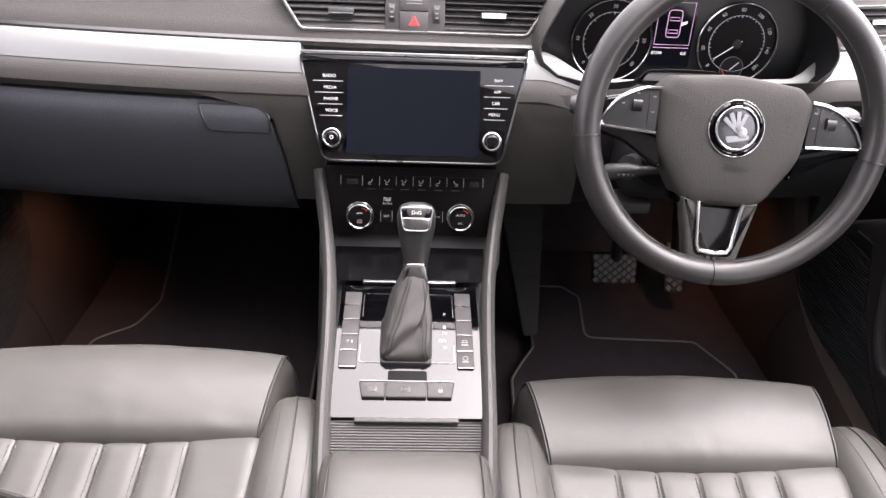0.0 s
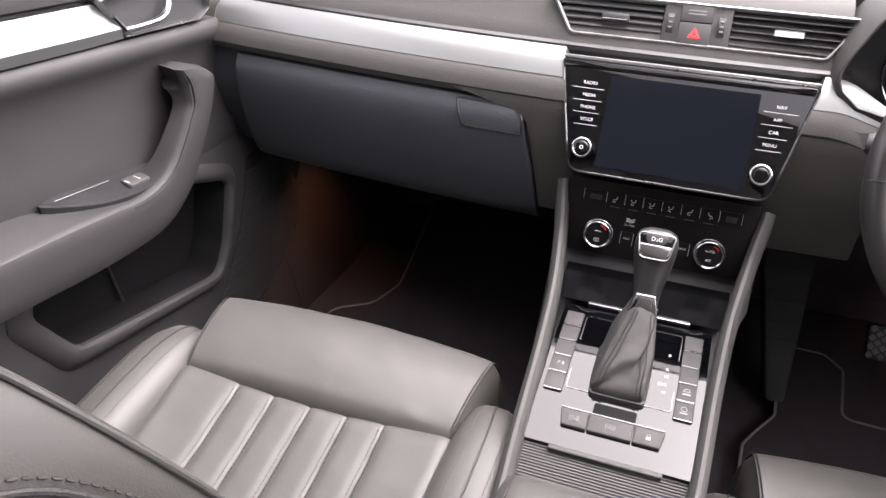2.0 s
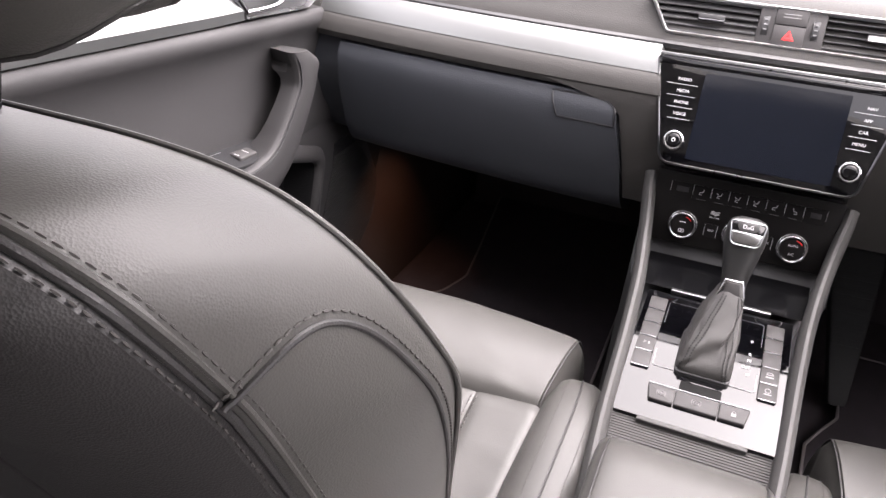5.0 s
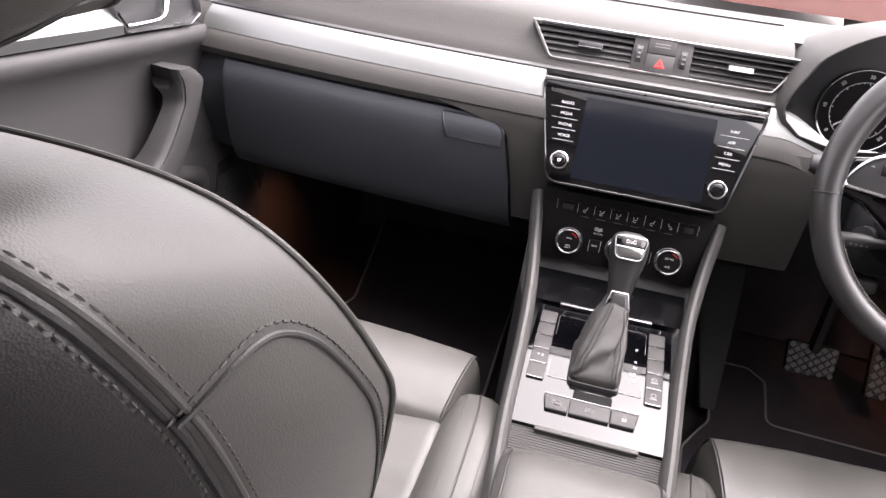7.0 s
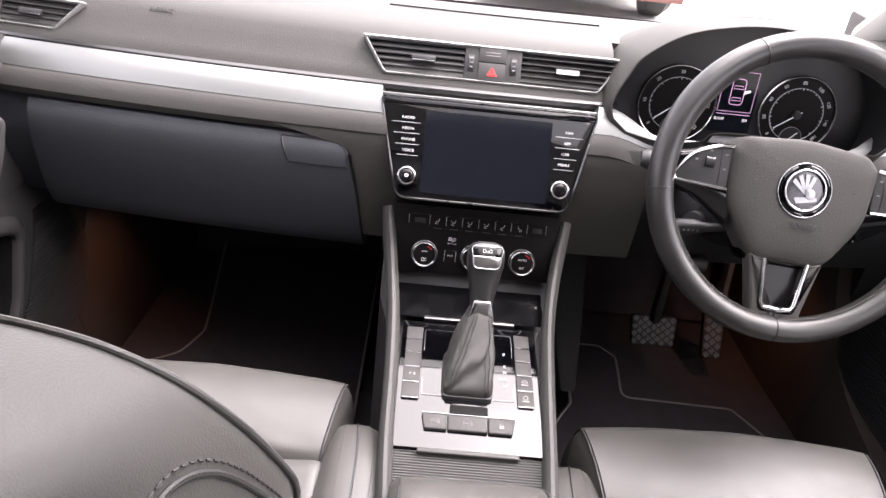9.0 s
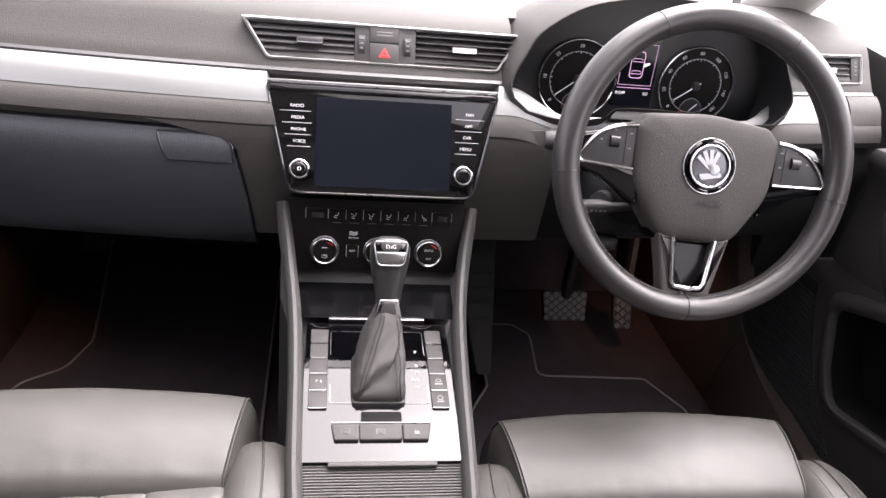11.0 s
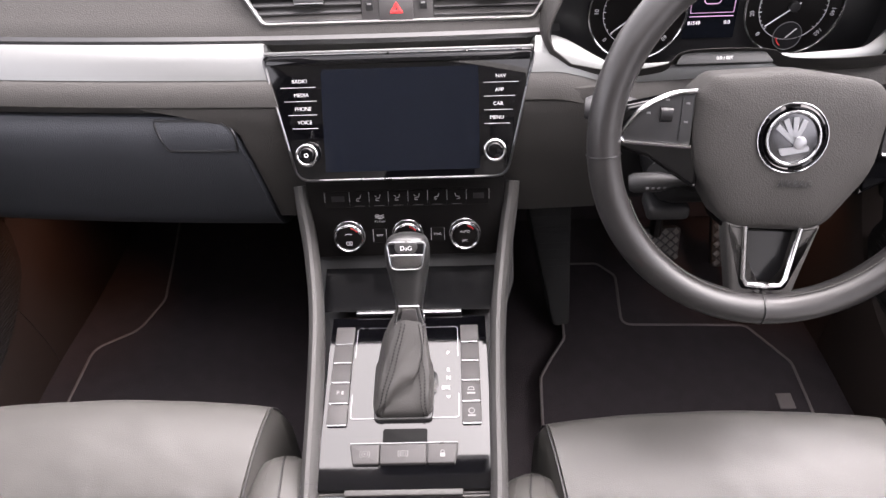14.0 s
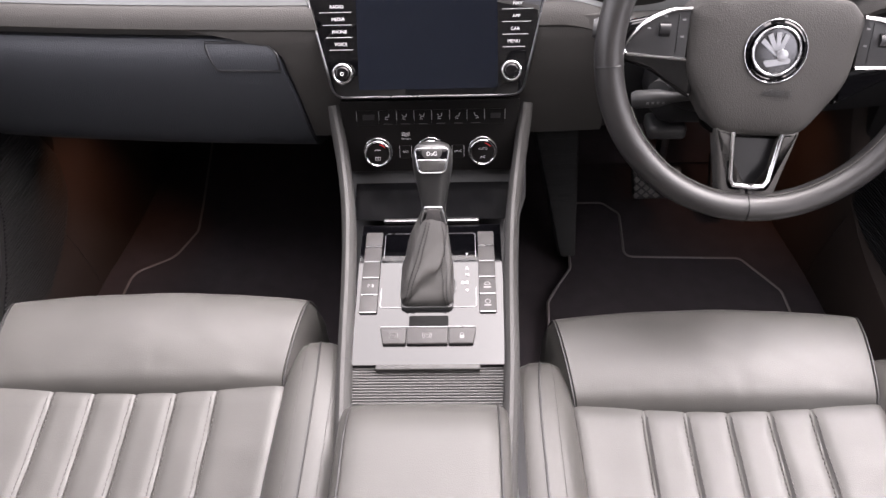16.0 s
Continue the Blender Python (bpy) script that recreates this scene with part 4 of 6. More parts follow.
def dial(x, y, r, labels, start, sweep, hand, label):
    m = cm @ FACE_DROP @ Matrix.Translation((x, y, 0))
    face_ = dpart("dial_face", disc(r - 0.001, -0.001, 0.0012, 48, m), climate_black, cluster, label)
    dpart("dial_ring", hoop(r, 0.0017, m, (0, 0), 0.004, 64), chrome, face_, "chrome dial ring")
    dpart("inner_ring", ring(r * 0.70, 0.0006, 0.001, 0.002, 48, m), icon_print, face_)
    n = len(labels)
    for k, t in enumerate(labels):
        a = radians(start - sweep * k / (n - 1))
        w_ = words(t, 0.0048, m @ Matrix.Translation((0.83 * r * math.cos(a), 0.83 * r * math.sin(a), 0.0016)) @ Matrix.Rotation(a - math.pi / 2, 4, "Z"), key_print, cluster)
    b = bmesh.new()
    total = (n - 1) * 4
    for k in range(total + 1):
        a = radians(start - sweep * k / total)
        l = 0.0035 if k % 4 == 0 else 0.002
        box(b, (r * 0.70 - l, -0.0003, 0.001), (r * 0.70, 0.0003, 0.0018), 0, 1, m @ Matrix.Rotation(a, 4, "Z"))
    dpart("tick_marks", b, dial_white, face_)
    a = radians(hand)
    dpart("pointer", rbox((-0.008, -0.0006, 0.004), (r * 0.66, 0.0006, 0.0052), 0.0003, 1, m @ Matrix.Rotation(a, 4, "Z")), dial_white, face_, "thin white pointer")
    dpart("pointer_hub", disc(0.006, 0.001, 0.006, 24, m, 0.001), gauge_black, face_)
    sub = m @ Matrix.Translation((0, -0.62 * r, 0))
    dpart("small_dial", ring(0.30 * r, 0.0007, 0.0015, 0.0026, 32, sub), grey_print, face_)
    dpart("small_face", disc(0.30 * r, 0.001, 0.0018, 32, sub), gauge_black, face_)
    dpart("small_pointer", rbox((-0.003, -0.0005, 0.002), (0.22 * r, 0.0005, 0.003), 0, 1, sub @ Matrix.Rotation(radians(45), 4, "Z")), white_print, face_)
    arc = [sub @ Vector((0.23 * r * math.cos(a), 0.23 * r * math.sin(a), 0.0024)) for a in (radians(190 + 6 * k) for k in range(9))]
    dpart("red_arc", tube(arc, 0.0009, 5), red_print, face_)


dial(-0.108, -0.0245, 0.0560, ["0", "10", "20", "30", "40", "50", "60"], 222, 264, 218, "round rev counter dial")
dial(0.070, -0.023, 0.0560, ["0", "20", "40", "60", "80", "100", "120", "140", "160"], 222, 264, 216, "round speedometer dial")
dx = -0.0235
dm_ = cm @ FACE_DROP @ Matrix.Translation((0, -0.0055, 0))
dpart("display", plate(rounded_outline([(dx - 0.030, -0.052), (dx + 0.030, -0.052), (dx + 0.030, 0.044), (dx - 0.030, 0.044)], 0.001, 2), 0.0, 0.002, 0, dm_), screen_glass, cluster)
dpart("display_frame", frame_loop([(dx - 0.024, -0.022), (dx + 0.026, -0.022), (dx + 0.026, 0.036), (dx - 0.024, 0.036)], 0.0007, 0.002, 0.0026, dm_), display_pink, cluster)
car = rounded_outline([(dx - 0.010, -0.012), (dx + 0.010, -0.012), (dx + 0.010, 0.026), (dx - 0.010, 0.026)], 0.006, 4)
dpart("car_outline", frame_loop(car, 0.0009, 0.002, 0.0026, dm_), display_pink, cluster)
for y0, y1 in ((0.011, 0.016), (-0.006, -0.001)):
    dpart("car_glass", frame_loop([(dx - 0.0075, y0), (dx + 0.0075, y0), (dx + 0.006, y1), (dx - 0.006, y1)], 0.0007, 0.002, 0.0026, dm_), display_pink, cluster)
dpart("open_door_mark", plate([(dx + 0.010, 0.004), (dx + 0.018, 0.008), (dx + 0.018, 0.011), (dx + 0.010, 0.009)], 0.002, 0.0026, 0, dm_), display_white, cluster)
words("81549", 0.0042, dm_ @ Matrix.Translation((dx - 0.018, -0.0335, 0.0024)), display_white, cluster)
words("0.0", 0.0042, dm_ @ Matrix.Translation((dx + 0.020, -0.0335, 0.0024)), display_white, cluster)
dpart("display_line", rbox((dx - 0.024, -0.0262, 0.002), (dx + 0.026, -0.0256, 0.0026), 0, 1, dm_), display_pink, cluster)
rm = face_frame((0.357, 0.783, 0.6505), (1, 0, 0), (0, 0.7, 0.7))
dpart("reset_bar", plate(rounded_outline([(-0.044, 0.0075), (0.044, 0.0075), (0.054, -0.006), (-0.054, -0.006)], 0.002, 3), -0.004, 0.002, 0.001, rm), reset_grey, cluster, "grey reset key bar")
words("0.0 / SET", 0.0036, rm @ Matrix.Translation((0, 0, 0.002)), white_print, cluster)
bpy.context.view_layer.update()
for o in cluster.children:
    if o.name.startswith("lettering"):
        o.matrix_parent_inverse = cluster.matrix_world.inverted()

# ---- steering wheel ----
TILT_W = radians(25)
hub_m = Matrix.Translation((0.367, 0.606, 0.667)) @ face_frame((0, 0, 0), (1, 0, 0), (0, math.sin(TILT_W), math.cos(TILT_W))) @ pose(0, 0, 0, 0, 0, -4.0)
wheel = thing("steering_wheel", "black leather three-spoke steering wheel with chrome badge ring", "steering wheel", turn=hub_m)
n = 120
rings = []
for k in range(n):
    a = 2 * math.pi * k / n
    deg = math.degrees(a) % 360
    thick = 0.0165 + 0.0012 * math.exp(-((deg - 35) / 18) ** 2) + 0.0012 * math.exp(-((deg - 145) / 18) ** 2)
    out_ = []
    for j in range(18):
        b = 2 * math.pi * j / 18
        out_.append(((0.1695 + 0.94 * thick * math.cos(b)) * math.cos(a), (0.1695 + 0.94 * thick * math.cos(b)) * math.sin(a), -0.009 + 1.08 * thick * math.sin(b)))
    rings.append(out_)
part("rim", loft(rings, wrap=True), leather_rim, wheel, "worn black leather rim")
for deg in (62, 118, 270, 352, 188):
    a = radians(deg)
    c = Vector((0.1695 * math.cos(a), 0.1695 * math.sin(a), -0.009))
    r = Vector((math.cos(a), math.sin(a), 0))
    part("rim_seam", tube([c + r * (0.0159 * math.cos(b)) + Vector((0, 0, 0.0182 * math.sin(b))) for b in (2 * math.pi * k / 24 for k in range(24))], 0.0006, 5, closed=True), gauge_black, wheel)
for lo, hi in ((15, 60), (120, 165), (205, 262), (278, 335)):
    path = [((0.1695 - 0.0150) * math.cos(radians(d)), (0.1695 - 0.0150) * math.sin(radians(d)), -0.009 + 0.0075) for d in range(lo, hi + 1, 2)]
    part("rim_stitching", stitches(path, 0.0042, 0.0034, 0.0007), thread, wheel)
hub = rounded_outline([(-0.0915, 0.036), (-0.075, 0.053), (0.0, 0.0605), (0.075, 0.053), (0.0915, 0.036), (0.0860, -0.030), (0.046, -0.0905), (-0.046, -0.0905), (-0.0860, -0.030)], [0.012, 0.02, 0.15, 0.02, 0.012, 0.07, 0.036, 0.036, 0.07], 8)


def hub_face():
    """The padded cover: rings that shrink to the middle, domed, with a soft crease."""
    pts = [Vector((p.x, p.y)) for p in hub]
    out_ = []
    for s, z in ((1.0, -0.045), (1.0, -0.020), (0.985, -0.0125), (0.96, -0.009), (0.90, -0.006), (0.78, -0.0035), (0.6, -0.0018), (0.4, -0.001), (0.2, -0.0008), (0.05, -0.0008)):
        out_.append([(p.x * s, p.y * s, z) for p in pts])
    return loft(out_)


cover = part("airbag_cover", hub_face(), soft_dash, wheel, "grained airbag cover")
part("badge_surround", ring(0.0325, 0.0080, -0.006, 0.0012, 48), piano, wheel, "glossy black badge surround")
part("badge_edge", hoop(0.0320, 0.0006, None, (0, 0), 0.0002), chrome, wheel)
part("badge_ring", hoop(0.0240, 0.0017, None, (0, 0), 0.0014), chrome, wheel, "chrome badge ring")
part("badge_disc", disc(0.0232, -0.004, 0.0002, 40, bevel=0.001), badge_dark, wheel)
wing = bmesh.new()
for k in range(4):
    a = radians(150 - 28 * k)
    tip = (0.019 * math.cos(a), 0.019 * math.sin(a))
    side = (0.0035 * math.sin(a), -0.0035 * math.cos(a))
    plate([(0.002 + side[0] * 0.4, -0.004 + side[1] * 0.4), (tip[0] + side[0], tip[1] + side[1]), (tip[0] - side[0] * 0.5, tip[1] - side[1] * 0.5), (0.002 - side[0] * 0.6, -0.004 - side[1] * 0.6)], 0.0, 0.0016, 0.0, None, wing)
plate(rounded_outline([(-0.013, -0.010), (0.015, -0.006), (0.016, -0.011), (-0.008, -0.0165)], 0.002, 3), 0.0, 0.0016, 0.0, None, wing)
plate([(0.0065 + 0.0062 * math.cos(a), -0.004 + 0.0062 * math.sin(a)) for a in (2 * math.pi * k / 20 for k in range(20))], 0.0, 0.0022, 0.0006, None, wing)
part("badge_shape", wing, soft_chrome, wheel, "plain chrome badge shape")
words("AIRBAG", 0.0066, Matrix.Translation((0.009, -0.042, 0.0012)), gauge_black, wheel)
for side in (-1, 1):
    part("horn_mark", frame_loop([(side * 0.056 - 0.004, 0.004), (side * 0.056 + 0.004, 0.005), (side * 0.056 + 0.004, 0.009), (side * 0.056 - 0.004, 0.008)], 0.0008, -0.0035, -0.0022), gauge_black, wheel)
    s = side
    spoke = rounded_outline([(s * 0.078, 0.040), (s * 0.150, 0.022), (s * 0.163, 0.006), (s * 0.162, -0.016), (s * 0.125, -0.026), (s * 0.075, -0.056)], [0.004, 0.008, 0.006, 0.006, 0.02, 0.004], 4)
    part("side_spoke", plate(spoke, -0.034, -0.0145, 0.005), piano, wheel)
    pad_ = [Vector((s * p.x, p.y)) for p in smooth_line([(0.0885, 0.0375, 0), (0.110, 0.0345, 0), (0.131, 0.0245, 0), (0.1455, 0.0095, 0), (0.1535, -0.0045, 0)], 5)] + [Vector((s * 0.1535, -0.0085)), Vector((s * 0.150, -0.0108)), Vector((s * 0.120, -0.0122)), Vector((s * 0.0885, -0.0135))]
    pad_ob = part("control_pad", plate(pad_, -0.02, -0.012, 0.001), pad_grey, wheel, "dark grey control pad")
    part("control_trim", tube([(p.x, p.y, -0.0105) for p in pad_], 0.0021, 8), chrome, pad_ob, "bright control surround")
    part("pad_split", rbox((s * 0.100 - 0.0004, -0.009, -0.0125), (s * 0.100 + 0.0004, 0.032, -0.0113)), gauge_black, pad_ob)
    roll = [[(s * 0.114 + dx_, 0.0155 + 0.0075 * math.cos(a), -0.014 + 0.0065 * math.sin(a)) for a in (math.pi * k / 8 for k in range(9))] for dx_ in (-0.0055, 0.0055)]
    part("scroll_wheel", loft(roll), gauge_black, pad_ob)
    for px_, py_ in ((0.095, 0.026), (0.095, 0.009), (0.130, 0.016), (0.114, 0.0285)):
        part("key_mark", rbox((s * px_ - 0.0018, py_ - 0.0009, -0.0122), (s * px_ + 0.0018, py_ + 0.0009, -0.0116)), grey_print, pad_ob)
    part("lower_spoke", plate(rounded_outline([(s * 0.046, -0.082), (s * 0.026, -0.086), (s * 0.0195, -0.146), (0.0, -0.146), (0.0, -0.167), (s * 0.028, -0.165), (s * 0.033, -0.140)], [0.003, 0.002, 0.004, 0.0005, 0.0005, 0.006, 0.02], 3), -0.030, -0.0085, 0.004), spoke_satin, wheel, "grained grey lower spoke")
vee = [(-0.0265, -0.086, -0.0085), (-0.0205, -0.138, -0.0085), (-0.0165, -0.1445, -0.0085), (0.0, -0.146, -0.0085), (0.0165, -0.1445, -0.0085), (0.0205, -0.138, -0.0085), (0.0265, -0.086, -0.0085)]
part("spoke_trim", tube(vee, 0.0030, 10), chrome, wheel, "chrome spoke trim")
part("spoke_inset", plate(rounded_outline([(-0.026, -0.084), (0.026, -0.084), (0.019, -0.145), (-0.019, -0.145)], 0.004, 3), -0.032, -0.020, 0.0), gauge_black, wheel)
part("hub_base", plate(rounded_outline([(-0.085, 0.03), (0.085, 0.03), (0.075, -0.03), (0.045, -0.095), (-0.045, -0.095), (-0.075, -0.03)], 0.02, 4), -0.055, -0.016, 0.008), piano, wheel)

# ---- steering column with its stalks ----
column = thing("steering_column", "black plastic steering column shroud with stalks", "steering column", (0.367, 0.70, 0.61))
bpy.context.view_layer.update()
ax = Vector((0, 0.906, -0.423))
rings = []
for d, w, h, drop in ((0.05, 0.045, 0.036, 0.008), (0.065, 0.062, 0.046, 0.022), (0.10, 0.072, 0.050, 0.034), (0.16, 0.078, 0.055, 0.040), (0.26, 0.08, 0.06, 0.040)):
    c = Vector((0.367, 0.606, 0.667)) + ax * d + Vector((0, 0, -drop))
    u = Vector((0, 0.423, 0.906))
    rings.append([c + Vector((w, 0, 0)) * math.copysign(abs(math.cos(a)) ** 0.6, math.cos(a)) + u * h * math.copysign(abs(math.sin(a)) ** 0.6, math.sin(a)) for a in (2 * math.pi * k / 32 for k in range(32))])
# near-black shroud colour puts in the shade behind the wheel
dpart("shroud", loft(rings), lining_shade_black, column)


def stalk(p0, p1, w, h, name, label):
    p0, p1 = Vector(p0), Vector(p1)
    path = [p0 + (p1 - p0) * f for f in (0, 0.3, 0.55, 0.7, 0.95, 1.0)]
    return dpart(name, tube(path, [w * 0.45, w * 0.45, w * 0.6, w, w, w * 0.75], 12, flat=h), hard_plastic, column, label)


stalk((0.33, 0.665, 0.655), (0.192, 0.690, 0.652), 0.0155, 0.8, "indicator_stalk", "black indicator stalk")
stalk((0.40, 0.665, 0.650), (0.552, 0.690, 0.645), 0.0155, 0.8, "wiper_stalk", "black wiper stalk")
stalk((0.345, 0.655, 0.585), (0.245, 0.675, 0.566), 0.0115, 0.9, "cruise_stalk", "black cruise control stalk")
for k in range(4):
    dpart("stalk_mark", rbox((0.205 + 0.006 * k, 0.668, 0.655), (0.208 + 0.006 * k, 0.6685, 0.660)), grey_print, column)
    dpart("stalk_mark", rbox((0.518 + 0.008 * k, 0.668, 0.650), (0.523 + 0.008 * k, 0.6685, 0.655)), grey_print, column)
    dpart("stalk_mark", rbox((0.258 + 0.006 * k, 0.6555, 0.572), (0.261 + 0.006 * k, 0.656, 0.575)), grey_print, column)
dpart("adjust_lever", rbox((0.285, 0.715, 0.475), (0.335, 0.755, 0.495), 0.008, 3), hard_plastic, column)
dpart("ignition_barrel", tube([(0.29, 0.70, 0.565), (0.275, 0.675, 0.575)], 0.014, 16), hard_plastic, column)
# near-black again for the shade under the column
dpart("lower_shroud", rbox((0.28, 0.70, 0.50), (0.46, 0.86, 0.60), 0.03, 3), lining_shade_black, column)

# ---- front seats ----
SEAT_Q = Vector((0, 0.933, 0.36))
SEAT_L = Vector((0, -0.36, 0.933))


def pillow(f, nu, nv, drop, bm=None):
    """A padded sheet: f(u, v) gives its upper side, and a skirt closes it below."""
    bm = bm or bmesh.new()
    g = [[bm.verts.new(f(i / nu, j / nv)) for j in range(nv + 1)] for i in range(nu + 1)]
    for i in range(nu):
        for j in range(nv):
            bm.faces.new((g[i][j], g[i + 1][j], g[i + 1][j + 1], g[i][j + 1]))
    rim = [g[i][0] for i in range(nu)] + [g[nu][j] for j in range(nv)] + [g[i][nv] for i in range(nu, 0, -1)] + [g[0][j] for j in range(nv, 0, -1)]
    low = [bm.verts.new(v.co - Vector((0, 0, drop))) for v in rim]
    n_ = len(rim)
    for k in range(n_):
        bm.faces.new((rim[k], rim[(k + 1) % n_], low[(k + 1) % n_], low[k]))
    bm.faces.new(low)
    return bm


def edge(u, r=0.06):
    """0 in the middle, 1 at the very edge, over a share r of the width."""
    d = min(u, 1 - u) / r
    return 0.0 if d >= 1 else 1 - math.sqrt(1 - (1 - d) ** 2)


SEAMS = (-0.0965, -0.0475, 0.0015, 0.0495, 0.0975)
seat = thing("front_seat", "black leather front seat with stitched fluted cushion", "car seat", (-0.347, 0, 0), group="front seats")


def crease(x, y, amount):
    """Soft wrinkles of sat-on leather."""
    return amount * (noise.noise(Vector((x * 14, y * 22, 0.3))) + 0.5 * noise.noise(Vector((x * 30 + y * 25, y * 40, 2.0))))


def thigh(u, v):
    x = (u * 2 - 1) * (0.180 + 0.020 * v)
    y = 0.414 + 0.152 * v
    z = 0.349 + 0.0165 * v + 0.017 * math.sin(math.pi * min(1, 0.04 + v * 1.06)) ** 0.7 - 0.016 * edge(u, 0.026) - 0.014 * max(0, 1 - v / 0.11) ** 2
    z -= 0.055 * max(0, (v - 0.80) / 0.20) ** 2.4
    pull = 0.0016 * math.exp(-((v - 0.10) / 0.09) ** 2) * noise.noise(Vector((x * 60, y * 8, 5.0)))
    return (x, y + 0.012 * (1 - (2 * u - 1) ** 2) * v, z - 0.006 * (2 * u - 1) ** 2 + crease(x, y, 0.0014) * min(1.0, v / 0.2) + pull * min(1.0, v / 0.06))


pad_ = part("thigh_pad", pillow(thigh, 48, 28, 0.10), leather, seat, "smooth leather thigh pad")
for s in (-1, 1):
    line = [Vector(thigh(0.5 + s * 0.487, v / 20)) + Vector((0, 0, 0.0006)) for v in range(1, 20)]
    part("pad_seam", tube(line, 0.0014, 6), leather_back, pad_)


def insert(u, v):
    x = (u * 2 - 1) * (0.181 - 0.014 * (1 - v))
    y = 0.02 + 0.400 * v
    z = 0.304 + 0.042 * v ** 1.3 + 0.010 * (2 * u - 1) ** 2
    near = min(abs(x - s) for s in SEAMS)
    # flat panels that roll down into a narrow sewn groove
    z -= (0.0026 * math.exp(-(near / 0.0085) ** 2) + 0.0022 * math.exp(-(near / 0.0020) ** 2)) * (0.25 + 0.75 * min(1.0, (1 - v) / 0.05))
    z -= 0.009 * edge(u, 0.045) + 0.0040 * max(0, (v - 0.965) / 0.035) ** 2
    return (x, y, z + crease(x + 3, y, 0.0014) * min(1.0, (1 - v) / 0.15))


cushion = part("cushion_insert", pillow(insert, 300, 34, 0.08), leather, seat, "fluted leather cushion insert")
for s in SEAMS:
    b = bmesh.new()
    for off in (-0.0034, 0.0034):
        path = []
        for k in range(61):
            v = 0.05 + 0.93 * k / 60
            u = 0.5 + (s + off) / (0.181 - 0.014 * (1 - v)) / 2
            path.append(Vector(insert(u, v)) + Vector((0, 0, 0.0006)))
        stitches(path, 0.0056, 0.0038, 0.0010, b)
    part("flute_stitching", b, thread_dark, cushion, "grey double stitching")
for side in (-1, 1):
    rows = []
    for y, w, zt, xc in ((-0.04, 0.035, 0.33, 0.206), (0.06, 0.050, 0.352, 0.213), (0.2, 0.053, 0.364, 0.217), (0.36, 0.055, 0.368, 0.219), (0.43, 0.053, 0.366, 0.218), (0.478, 0.043, 0.354, 0.214), (0.505, 0.024, 0.322, 0.209)):
        rows.append([Vector((side * xc + w * math.copysign(abs(math.cos(a)) ** 0.7, math.cos(a)), y, zt - 0.09 + 0.09 * math.copysign(abs(math.sin(a)) ** 0.8, math.sin(a)))) for a in (2 * math.pi * k / 28 for k in range(28))])
    cols = [smooth_line([r[k] for r in rows], 7) for k in range(28)]
    bol = part("side_bolster", loft([[cols[k][i] for k in range(28)] for i in range(len(cols[0]))]), leather, seat, "padded side bolster")
    for k, mat_ in ((6, 0), (8, 0)):
        kk = k if side > 0 else 14 - k
        line = [p + Vector((0, 0, 0.0006)) for p in cols[kk][4:-5]]
        part("bolster_stitching", stitches(line, 0.0052, 0.0036, 0.0006), thread, bol)
    kk = 7
    part("bolster_seam", tube([p + Vector((0, 0, 0.0004)) for p in cols[kk][3:-4]], 0.0013, 6), leather_back, bol)
part("seat_base", rbox((-0.225, -0.05, 0.05), (0.225, 0.50, 0.28), 0.02, 2), hard_plastic, seat)
for x in (-0.20, 0.20):
    part("seat_rail", rbox((x - 0.02, -0.10, 0.0), (x + 0.02, 0.56, 0.055), 0.005, 2), hard_plastic, seat)

FRONT_EDGE = [(0.0, 0.824), (0.06, 0.824), (0.10, 0.8235), (0.127, 0.821), (0.15, 0.816), (0.171, 0.806), (0.19, 0.787), (0.2065, 0.757), (0.2185, 0.722), (0.2235, 0.693), (0.2180, 0.645), (0.2090, 0.59), (0.1985, 0.53), (0.186, 0.45), (0.18, 0.37)]
BACK_EDGE = [(0.0, 0.884), (0.06, 0.883), (0.10, 0.881), (0.125, 0.879), (0.143, 0.875), (0.159, 0.863), (0.171, 0.848), (0.180, 0.822), (0.1865, 0.79), (0.190, 0.755), (0.193, 0.68), (0.1935, 0.60), (0.191, 0.54), (0.183, 0.45), (0.178, 0.37)]
QF, QB = 0.297, 0.221


def whole(edge_):
    r = [Vector((p.x, p.z)) for p in smooth_line([(x, 0, z) for x, z in edge_], 6)]
    return r + [Vector((-p.x, p.y)) for p in reversed(r[1:])]


front_line, rear_line = whole(FRONT_EDGE), whole(BACK_EDGE)
M_ = len(front_line)
NR = (M_ + 1) // 2


def back_point(k, q, grow=0.0):
    """A place on the backrest: k along its outline, q through its depth, grown outwards."""
    f = min(1.3, max(-0.3, (QF - q) / (QF - QB)))
    i = int(k) % M_

    def at(n_):
        return front_line[n_ % M_].lerp(rear_line[n_ % M_], f)

    p = at(i).lerp(at(i + 1), k - int(k))
    e = (at(i + 2) - at(i - 1)).normalized()
    p = p + Vector((-e.y, e.x)) * grow
    q -= 0.07 * max(0.0, 0.785 - max(p.y, 0.5)) * max(0.0, min(1.0, f)) ** 2
    v = SEAT_L * p.y + SEAT_Q * q
    return Vector((p.x, v.y, v.z + 0.0065))


flip = 1 if back_point(3, 0.25, 0.01).z > back_point(3, 0.25, 0.0).z else -1


def back_ring(q, grow):
    return [back_point(k, q, flip * grow) for k in range(M_)]


def bulge(q):
    f = (QF - q) / (QF - QB)
    return 0.0045 * max(0.0, 4 * f * (1 - f)) ** 0.7


